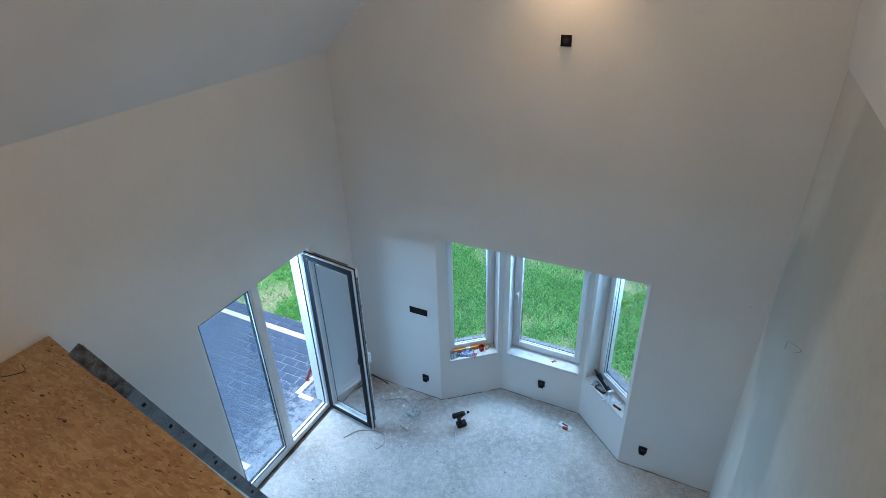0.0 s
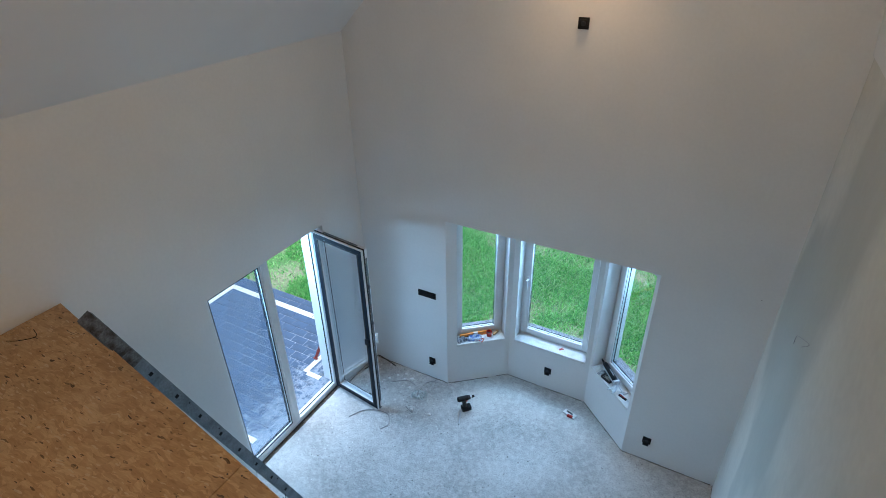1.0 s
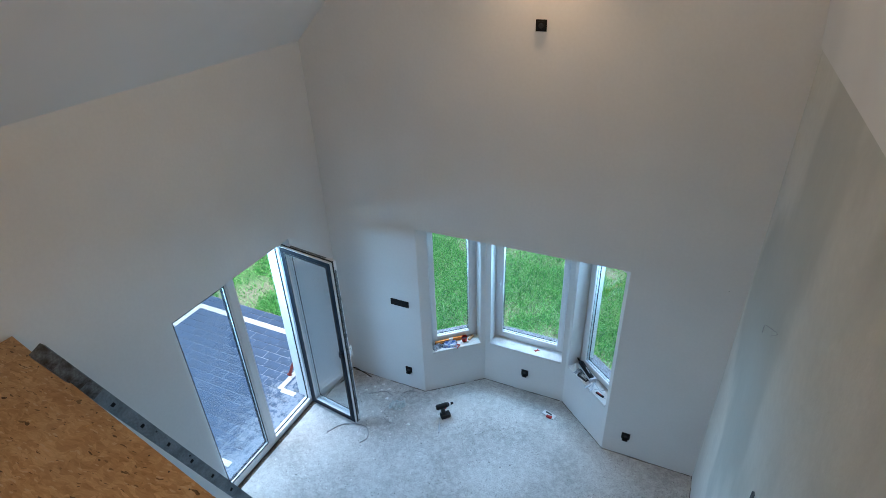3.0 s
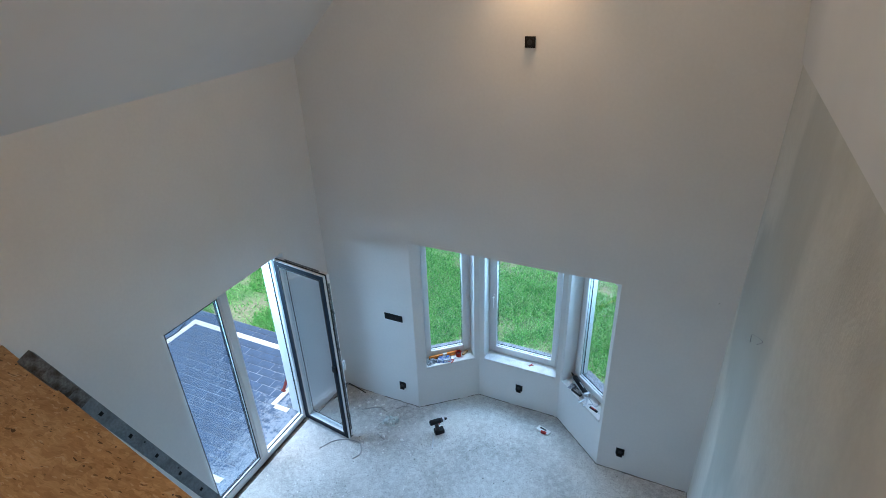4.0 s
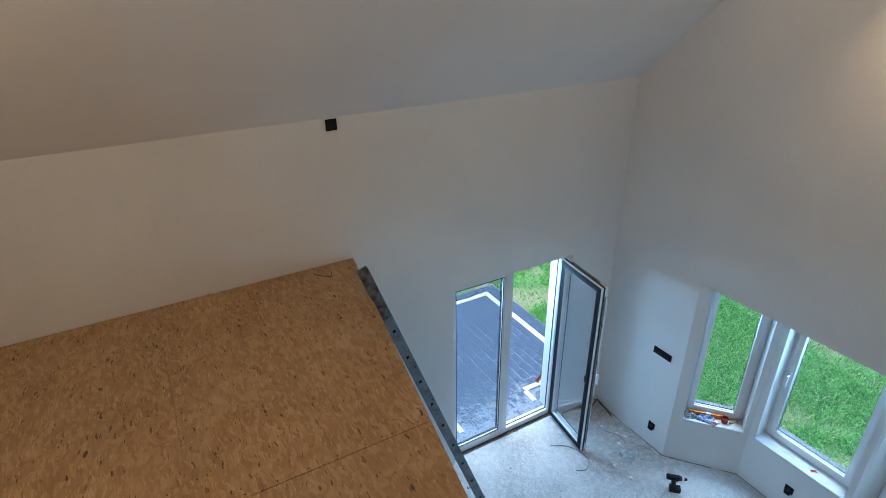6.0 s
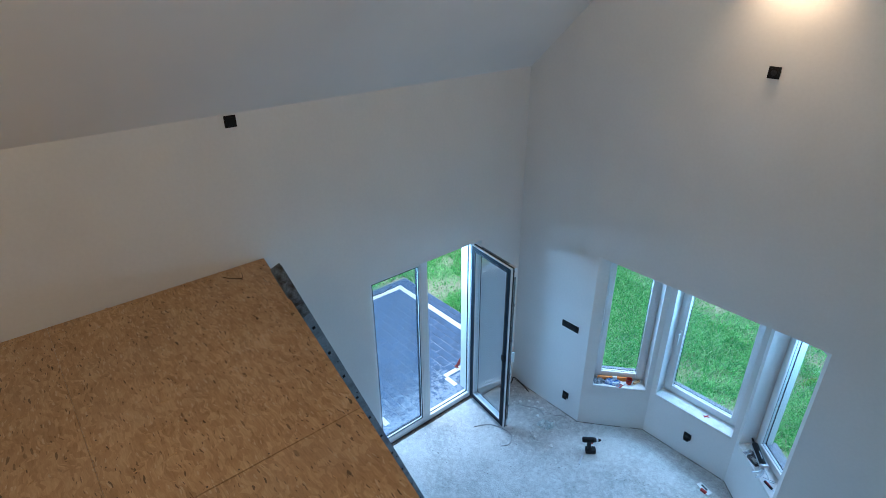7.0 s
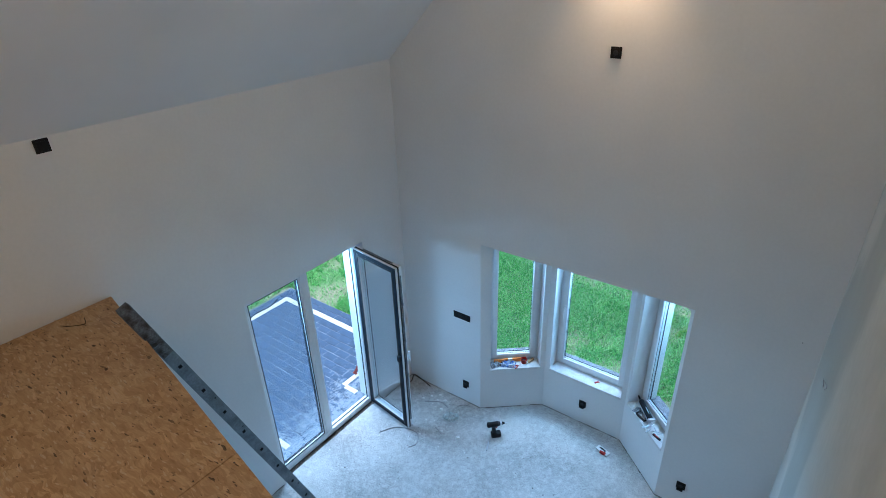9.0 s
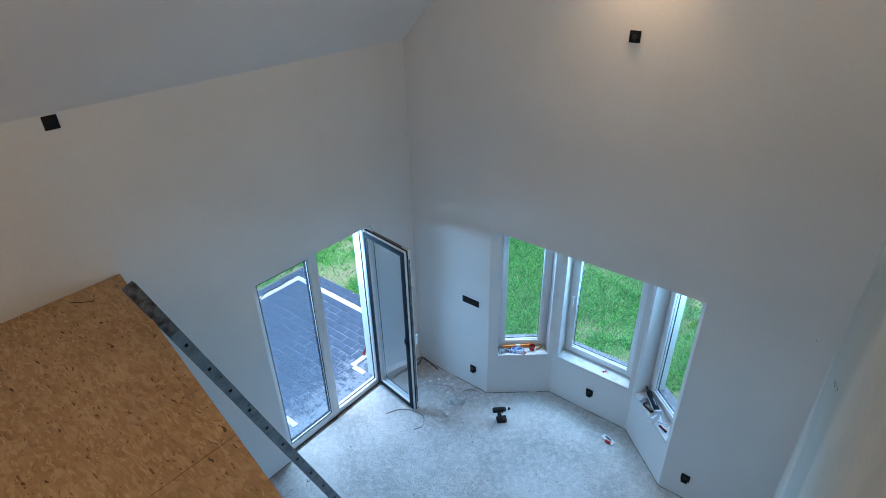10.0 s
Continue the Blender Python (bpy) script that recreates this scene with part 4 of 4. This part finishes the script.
for k in range(9):
    bm = bm_new()
    sz = rw.uniform(0.010, 0.024)
    bmesh.ops.create_icosphere(bm, subdivisions=2, radius=sz)
    for v in bm.verts:
        v.co *= 1 + 0.5 * noise.noise(v.co * 60 + Vector((k, 0, 0)))
        v.co.z = max(v.co.z * 0.6, -sz * 0.3)
    lump = solid("plaster_lump", bm, M_PAPER, "broken lump of white plaster on the screed", "debris", group="plaster lumps")
    lump.matrix_world = Matrix.Translation((rw.gauss(0.62, 0.28), min(-0.06, rw.gauss(-0.38, 0.25)), sz * 0.3))

# steel profile standing against the raw wall
sp = thing("steel_profile", Matrix.Translation((W - 0.005, -1.98, 0.0)), "thin grey steel profile leaning on the raw plaster wall", "metal profile")
for name, lo, hi in (("web", (-0.004, -0.011, 0.0), (-0.002, 0.011, 2.31)), ("flange", (-0.014, -0.011, 0.0), (-0.004, -0.009, 2.31)), ("flange", (-0.014, 0.009, 0.0), (-0.004, 0.011, 2.31))):
    bm = bm_new()
    add_box(bm, lo, hi)
    part(name, bm, M_STEEL, sp)

# cable ends out of the right wall
bm = bm_new()
add_tube(bm, curve_pts([(W, -0.93, 2.53), (W - 0.02, -1.04, 2.66), (W - 0.03, -1.17, 2.75), (W - 0.03, -1.44, 2.90), (W - 0.02, -1.26, 2.75)], 10), 0.0018, 6)
solid("wall_cable", bm, M_CABLE, "thin grey cable end sticking out of the plaster", "cable", smooth=True)
bm = bm_new()
add_cyl(bm, (3.87, 0.0, 2.20), (3.87, -0.004, 2.20), 0.003, seg=8)
solid("wall_plug", bm, M_DARK, "small dark wall plug in the gable wall", "plug")


# ---- things on the sills ----
def on_sill(i, x, y, z=0.0, turn=0.0):
    return segs[i][0] @ Matrix.Translation((x, y, SILL_Z + 0.003 + z)) @ Matrix.Rotation(turn, 4, "Z")


def crumpled(name, i, x, y, sx, sy, sz, material, label, category, turn, seed):
    r = random.Random(seed)
    bm = bm_new()
    bmesh.ops.create_grid(bm, x_segments=9, y_segments=7, size=0.5)
    for v in bm.verts:
        edge = max(abs(v.co.x), abs(v.co.y)) > 0.49
        v.co = Vector((v.co.x * sx, v.co.y * sy, 0.002 if edge else sz * r.uniform(0.35, 1.0)))
    bmesh.ops.solidify(bm, geom=bm.faces, thickness=0.0015)
    ob = solid(name, bm, material, label, category)
    ob.matrix_world = on_sill(i, x, y, 0.0, turn)
    return ob


crumpled("plastic_bag", 0, 0.185, 0.065, 0.13, 0.10, 0.035, M_FILM, "crumpled clear plastic bag of fittings on the sill", "bag", 0.3, 1)
crumpled("blue_packet", 0, 0.335, 0.060, 0.17, 0.11, 0.035, M_BLUE, "blue and white printed packet on the sill", "packet", -0.2, 2)
crumpled("screw_bag", 0, 0.30, 0.105, 0.10, 0.06, 0.03, M_DARK, "dark bag of screws on the sill", "bag", 0.5, 3)
lv = thing("spirit_level", on_sill(0, 0.36, 0.112, 0.0, 0.05), "long orange spirit level lying on the sill", "spirit level")
bm = bm_new()
add_box(bm, (-0.19, -0.011, 0.0), (0.19, 0.011, 0.045), None, 0.003)
lb = part("level_body", bm, M_ORANGE, lv, "", True)
bm = bm_new()
add_box(bm, (-0.025, -0.0125, 0.015), (0.025, 0.0125, 0.0465), None, 0.002)
part("vial", bm, M_PAPER, lb)
cup = thing("red_cup", on_sill(0, 0.515, 0.075), "small red plastic cup on the sill", "cup")
bm = bm_new()
add_cyl(bm, (0, 0, 0), (0, 0, 0.06), 0.028, 0.036, 20)
bmesh.ops.delete(bm, geom=[f for f in bm.faces if f.normal.z > 0.9 and len(f.verts) > 8], context="FACES_ONLY")
bmesh.ops.solidify(bm, geom=bm.faces, thickness=0.003)
part("cup_body", bm, M_RED, cup, "", True)
bm = bm_new()
add_cyl(bm, (0, 0, 0.004), (0, 0, 0.03), 0.026, 0.029, 16)
part("contents", bm, M_DARK, cup)
for k, (x, y, mt, nm, lb) in enumerate(((0.44, 0.03, M_RED, "pliers", "small pliers with red grips on the sill"), (0.60, 0.10, M_CHIP, "wood_offcut", "small wood offcut on the sill"))):
    ob = thing(nm, on_sill(0, x, y, 0, 0.7), lb, nm.replace("_", " "))
    if nm == "pliers":
        for s in (-1, 1):
            bm = bm_new()
            add_tube(bm, curve_pts([(0.0, s * 0.004, 0.008), (-0.03, s * 0.014, 0.008), (-0.07, s * 0.018, 0.008)], 6), 0.006, 8)
            part("grip", bm, M_RED, ob, "", True)
        bm = bm_new()
        add_box(bm, (-0.008, -0.010, 0.002), (0.04, 0.010, 0.014), None, 0.003)
        part("jaws", bm, M_CHROME, ob)
    else:
        bm = bm_new()
        add_box(bm, (-0.045, -0.012, 0), (0.045, 0.012, 0.02), None, 0.002)
        part("block", bm, mt, ob)
# middle sill
clip = thing("spring_clip", on_sill(1, 0.60, 0.07, 0, 0.9), "small red spring clip on the dusty sill", "clip")
for s in (-1, 1):
    bm = bm_new()
    add_tube(bm, curve_pts([(-0.025, s * 0.010, 0.006), (0.0, s * 0.004, 0.006), (0.028, s * 0.012, 0.006)], 6), 0.005, 8)
    part("jaw", bm, M_RED, clip, "", True)
rr = random.Random(33)
bm = bm_new()
for k in range(60):
    s = rr.uniform(0.002, 0.007)
    x, y = (rr.gauss(0.36, 0.06), rr.gauss(0.075, 0.025)) if k % 2 else (rr.uniform(0.1, 0.86), rr.uniform(0.01, 0.13))
    add_box(bm, (-s, -s, 0), (s, s * 0.6, s * 0.5), on_sill(1, x, max(0.0, min(0.13, y)), -0.0008, rr.uniform(0, 3)))
solid("sill_crumbs", bm, M_PAPER, "white plaster crumbs on the bay sill", "debris", "stuff")

# right sill: caulking gun, tube, wrap, knife
gun = thing("caulking_gun", on_sill(2, 0.27, 0.075, 0.026, radians(-10)) @ Matrix.Scale(1.12, 4), "black and chrome caulking gun lying on the sill", "caulking gun")
bm = bm_new()
add_cyl(bm, (-0.13, 0, 0.035), (0.10, 0, 0.035), 0.027, seg=20)
cart = part("cartridge", bm, M_BLACK, gun, "", True)
bm = bm_new()
add_cyl(bm, (-0.15, 0, 0.035), (-0.13, 0, 0.035), 0.012, 0.026, 16)
add_cyl(bm, (-0.25, 0, 0.036), (-0.15, 0, 0.035), 0.004, 0.010, 12)
part("nozzle", bm, M_DARK, cart, "", True)
bm = bm_new()
for s in (-1, 1):
    add_box(bm, (-0.13, s * 0.030 - 0.002, 0.028), (0.12, s * 0.030 + 0.002, 0.042))
add_box(bm, (0.105, -0.032, 0.008), (0.125, 0.032, 0.062), None, 0.004)
add_cyl(bm, (-0.03, 0, 0.064), (0.05, 0, 0.064), 0.004, seg=8)
part("cradle", bm, M_CHROME, gun, "chrome cradle", True)
bm = bm_new()
add_cyl(bm, (0.12, 0, 0.036), (0.27, 0, 0.036), 0.0045, seg=8)
add_cyl(bm, (0.268, 0, 0.036), (0.274, 0.03, 0.036), 0.0045, seg=8)
part("push_rod", bm, M_CHROME, gun, "", True)
for k, pts in enumerate(([(0.12, -0.01, 0.02), (0.15, -0.05, 0.014), (0.16, -0.105, 0.012)], [(0.135, 0.0, 0.02), (0.19, -0.04, 0.014), (0.215, -0.085, 0.012)])):
    bm = bm_new()
    add_tube(bm, curve_pts(pts, 8), 0.007, 8)
    part("trigger" if k else "grip", bm, M_CHROME, gun, "", True)
crumpled("foil_wrap", 2, 0.19, 0.045, 0.10, 0.09, 0.03, M_FILM, "crumpled silvery wrapper on the sill", "wrapper", 0.4, 7)
crumpled("card_sheet", 2, 0.12, 0.07, 0.11, 0.10, 0.010, M_PAPER, "curled white card sheet on the sill", "card", 0.9, 8)
bx = thing("parts_box", on_sill(2, 0.27, 0.04, 0.0, 0.2), "open dark parts box with fittings on the sill", "box")
bm = bm_new()
add_box(bm, (-0.06, -0.035, 0.0), (0.06, 0.035, 0.004))
for q in (((-0.06, -0.035, 0), (-0.056, 0.035, 0.025)), ((0.056, -0.035, 0), (0.06, 0.035, 0.025)), ((-0.056, -0.035, 0), (0.056, -0.031, 0.025)), ((-0.056, 0.031, 0), (0.056, 0.035, 0.025))):
    add_box(bm, *q)
part("tray", bm, M_DARK, bx)
bm = bm_new()
rr = random.Random(5)
for k in range(14):
    add_cyl(bm, (rr.uniform(-0.05, 0.05), rr.uniform(-0.025, 0.025), 0.008), (rr.uniform(-0.05, 0.05), rr.uniform(-0.025, 0.025), 0.016), 0.003, seg=6)
part("fittings", bm, M_CHROME, bx, "bright metal fittings")
kn = thing("utility_knife", on_sill(2, 0.56, 0.035, 0, 0.25), "black and red utility knife on the sill", "knife")
bm = bm_new()
add_box(bm, (-0.06, -0.011, 0), (0.035, 0.011, 0.016), None, 0.005)
kh = part("knife_handle", bm, M_BLACK, kn, "", True)
bm = bm_new()
add_box(bm, (-0.045, -0.006, 0.0155), (0.01, 0.006, 0.019), None, 0.002)
part("slider", bm, M_RED, kh)
bm = bm_new()
add_box(bm, (0.034, -0.007, 0.006), (0.06, 0.007, 0.008))
part("blade", bm, M_CHROME, kn)
bm = bm_new()
add_tube(bm, [segs[2][0] @ Vector((0.46, 0.03, SILL_Z + 0.007)), segs[2][0] @ Vector((0.52, 0.12, SILL_Z + 0.007))], 0.004, 6)
solid("screwdriver_bit", bm, M_CHROME, "thin steel bit lying on the sill", "bit", smooth=True)

# ---- outdoors ----
bm = bm_new()
add_box(bm, (-300, -300, -1.2), (300, 300, -0.17))
solid("ground", bm, M_EARTH, "uneven lawn soil with bare patches round the house", "ground", "structure")
bm = bm_new()
TX0, TX1, TY0, TY1 = -3.20, -TH - 0.01, -3.45, 0.62
add_box(bm, (TX0, TY0, -0.18), (TX1, TY1, TERRACE_Z - 0.0030))
add_box(bm, (TX1, DOOR_Y1 + 0.0, -0.18), (TX1 + 0.005, TY1, TERRACE_Z - 0.012))
terrace = solid("terrace", bm, M_SAND, "terrace of graphite pavers with a white border line", "pavement", "structure")
STRIPE_X, STRIPE_Y, STRIPE_W = -2.985, 0.36, 0.095
# grass
rr = random.Random(77)
verts, faces = [], []


def blade(x, y, h):
    a = rr.uniform(0, 2 * math.pi)
    wd = rr.uniform(0.003, 0.009)
    lean = rr.uniform(0.3, 1.7) * h
    b = rr.uniform(0, 2 * math.pi)
    dx, dy = math.cos(a) * wd, math.sin(a) * wd
    lx, ly = math.cos(b) * lean, math.sin(b) * lean
    i = len(verts)
    z = -0.172
    verts.extend([(x - dx, y - dy, z), (x + dx, y + dy, z), (x + lx * 0.45 + dx * 0.8, y + ly * 0.45 + dy * 0.8, z + h * 0.65), (x + lx * 0.45 - dx * 0.8, y + ly * 0.45 - dy * 0.8, z + h * 0.65), (x + lx, y + ly, z + h)])
    faces.extend([(i, i + 1, i + 2, i + 3), (i + 3, i + 2, i + 4)])


def lawn(x0, x1, y0, y1, per, short=False):
    for _ in range(int((x1 - x0) * (y1 - y0) * per)):
        x, y = rr.uniform(x0, x1), rr.uniform(y0, y1)
        k = noise.noise(Vector((x * 0.9, y * 0.9, 3.1))) + 0.5 * noise.noise(Vector((x * 2.7, y * 2.7, 1.0)))
        if k < -0.40 + 0.25 * rr.random() and rr.random() < 0.8:
            continue
        if ((x - 2.95) / 0.45) ** 2 + ((y - 1.25) / 0.3) ** 2 < 1 and rr.random() < 0.8:
            continue
        if x > 0.8 and y > 3.55 + 0.35 * noise.noise(Vector((x * 1.7, y, 7.0))) and rr.random() < 0.7:
            continue
        if -TH - 0.02 < x < W + 0.4 and y < TH + 0.02:
            continue
        if 0.9 < x < 3.3 and y < 1.02 and y < 1.02 - max(0, abs(x - 2.1) - 0.68):
            continue
        if TX0 - 0.02 < x < TX1 and TY0 < y < TY1 + 0.02:
            continue
        blade(x, y, rr.uniform(0.028, 0.085) * (1.3 if k > 0.15 else 1.0) * (0.7 if short else 1.0))


lawn(-2.2, 5.2, 0.5, 4.6, 4600)
lawn(-6.0, -0.3, 0.66, 3.8, 3300, True)
lawn(-6.5, -3.3, -3.0, 0.8, 2200, True)
me = bpy.data.meshes.new("lawn_grass")
me.from_pydata(verts, [], faces)
me.materials.append(M_GRASS)
tagged(new("lawn_grass", me), "long fresh green grass with thin patches", "grass", "", "stuff")

# red handled tool leaning at the terrace edge, and a hose on the border
rt = thing("red_board", Matrix.Translation((-0.73, -0.33, TERRACE_Z)) @ Matrix.Rotation(radians(18), 4, "Y"), "narrow red board standing beside the wall", "board")
bm = bm_new()
add_box(bm, (-0.018, -0.008, 0.0), (0.018, 0.008, 0.30), Matrix.Rotation(radians(-14), 4, "X") , 0.003)
part("plank", bm, M_RUST, rt)
bm = bm_new()
add_box(bm, (-0.03, -0.012, 0.0), (0.03, 0.02, 0.02), None, 0.004)
part("foot", bm, M_RUST, rt)
bm = bm_new()
add_tube(bm, curve_pts([(-2.97, -0.85, TERRACE_Z + 0.007), (-2.94, -0.50, TERRACE_Z + 0.007), (-3.04, -0.22, TERRACE_Z + 0.007), (-3.02, 0.04, TERRACE_Z + 0.007), (-3.10, 0.26, TERRACE_Z + 0.007)], 12), 0.006, 6)
solid("garden_cable", bm, M_CABLE_D, "black cable lying across the terrace border", "cable", smooth=True)


def shrub(x, y, h, seed):
    r = random.Random(seed)
    s = thing("shrub", Matrix.Translation((x, y, -0.17)), "small dark shrub beyond the terrace", "shrub", "shrubs by the terrace")
    bm = bm_new()
    add_cyl(bm, (0, 0, 0), (0.01, 0.01, h * 0.6), 0.012, 0.006, 8)
    part("stem", bm, M_DIRT, s)
    vv, ff = [], []
    for k in range(500):
        d = Vector((r.gauss(0, 1), r.gauss(0, 1), r.gauss(0, 1))).normalized() * r.uniform(0.3, 1.0)
        c = Vector((d.x * h * 0.42, d.y * h * 0.42, h * 0.6 + d.z * h * 0.42))
        e = Euler((r.uniform(-1, 1), r.uniform(-1, 1), r.uniform(0, 6.3))).to_matrix()
        i = len(vv)
        for q in ((-0.012, 0, 0), (0, -0.007, 0.003), (0.014, 0, 0), (0, 0.007, 0.003)):
            vv.append(c + e @ Vector(q))
        ff.append((i, i + 1, i + 2, i + 3))
    me = bpy.data.meshes.new("leaves")
    me.from_pydata(vv, [], ff)
    me.materials.append(M_GRASS)
    lv = new("leaves", me)
    lv.parent = s


shrub(-3.62, 0.10, 0.28, 1)
shrub(-3.60, 0.42, 0.25, 2)

# ---- pavers, one object each ----
PL, PW, PJ = 0.220, 0.130, 0.004


def paver_mesh(name, a, b, material):
    bm = bm_new()
    c = 0.003
    lo = [(-a / 2, -b / 2), (a / 2, -b / 2), (a / 2, b / 2), (-a / 2, b / 2)]
    hi = [(-a / 2 + c, -b / 2 + c), (a / 2 - c, -b / 2 + c), (a / 2 - c, b / 2 - c), (-a / 2 + c, b / 2 - c)]
    r = [[bm.verts.new((x, y, z)) for x, y in p] for p, z in ((lo, -0.04), (lo, -c), (hi, 0.0))]
    bm.faces.new(r[2])
    for u, v in zip(r, r[1:]):
        for k in range(4):
            bm.faces.new([u[k], u[(k + 1) % 4], v[(k + 1) % 4], v[k]])
    return mesh_of(name, bm, material)


full = paver_mesh("paver", PL - PJ, PW - PJ, M_PAVER)
whole = paver_mesh("border_paver", 0.24 - PJ, STRIPE_W - PJ, M_PAVER_W)
rr = random.Random(12)


def place(me, x, y, turn=0.0, parent=terrace, dz=0.0):
    ob = new(me.name.split(".")[0], me)
    ob.matrix_world = Matrix.Translation((x, y, TERRACE_Z + dz + rr.uniform(-0.002, 0.002))) @ Matrix.Rotation(turn + rr.uniform(-0.006, 0.006), 4, "Z") @ Matrix.Rotation(rr.uniform(-0.006, 0.006), 4, "X")
    ob.parent = parent
    return ob


cuts = {}


def cut_paver(a, b, material, kind):
    key = (round(a, 3), round(b, 3), kind)
    if key not in cuts:
        cuts[key] = paver_mesh(kind, a, b, material)
    return cuts[key]


far_pavers = []


def field(x0, x1, y0, y1, shift=True):
    rows = round((y1 - y0) / PW)
    h = (y1 - y0) / rows
    for j in range(rows):
        x = x0 - (PL / 2 if (j % 2 and shift) else 0)
        while x < x1 - 0.01:
            a, b = max(x, x0), min(x + PL, x1)
            if b - a > 0.03:
                yc = y0 + (j + 0.5) * h
                inside = not (-0.60 < (a + b) / 2 and yc > -0.52)
                if inside and yc < -1.35 - ((a + b) / 2 + 3.0) * 0.62:
                    far_pavers.append(((a + b) / 2, yc, b - a - PJ, h - PJ))
                elif inside:
                    place(cut_paver(b - a - PJ, h - PJ, M_PAVER, "paver"), (a + b) / 2, yc)
            x += PL


field(STRIPE_X + STRIPE_W / 2, TX1, -3.4, STRIPE_Y - STRIPE_W / 2)
field(TX0 + 0.02, STRIPE_X - STRIPE_W / 2, -1.2, TY1 - 0.01, False)
field(STRIPE_X - STRIPE_W / 2, TX1, STRIPE_Y + STRIPE_W / 2, TY1 - 0.01, False)
y = STRIPE_Y - STRIPE_W / 2 - PL / 2
while y > -3.3:
    place(whole, STRIPE_X, y, radians(90))
    y -= 0.24
x = STRIPE_X - STRIPE_W / 2 + PL / 2
while x < TX1 - 0.1:
    place(whole, x, STRIPE_Y)
    x += 0.24
slim = paver_mesh("border_paver", 0.215, 0.068, M_PAVER_W)
for y in (-0.465, -0.245, -0.025, 0.195):
    place(slim, -0.690, y, radians(90), dz=0.006)
for y in (-0.575, -1.675):
    place(slim, -0.5475, y, dz=0.006)
for y in (-1.785, -2.005):
    place(slim, -0.655, y, radians(90), dz=0.006)
verts, faces = [], []
for x, y, a, b in far_pavers:
    i = len(verts)
    verts.extend([(x + sx * a / 2, y + sy * b / 2, z) for z in (TERRACE_Z - 0.04, TERRACE_Z) for sx, sy in ((-1, -1), (1, -1), (1, 1), (-1, 1))])
    faces.extend([(i + 4, i + 5, i + 6, i + 7)] + [(i + k, i + (k + 1) % 4, i + 4 + (k + 1) % 4, i + 4 + k) for k in range(4)])
me = bpy.data.meshes.new("paver_field")
me.from_pydata(verts, [], faces)
me.materials.append(M_PAVER)
rest = tagged(new("paver_field", me), kind="stuff")
rest.parent = terrace
field_small = [(-0.47, -0.43), (-0.47, -0.27), (-0.47, -0.11), (-0.47, 0.05), (-0.47, 0.20)]
for x, y in field_small:
    place(full, x, y)
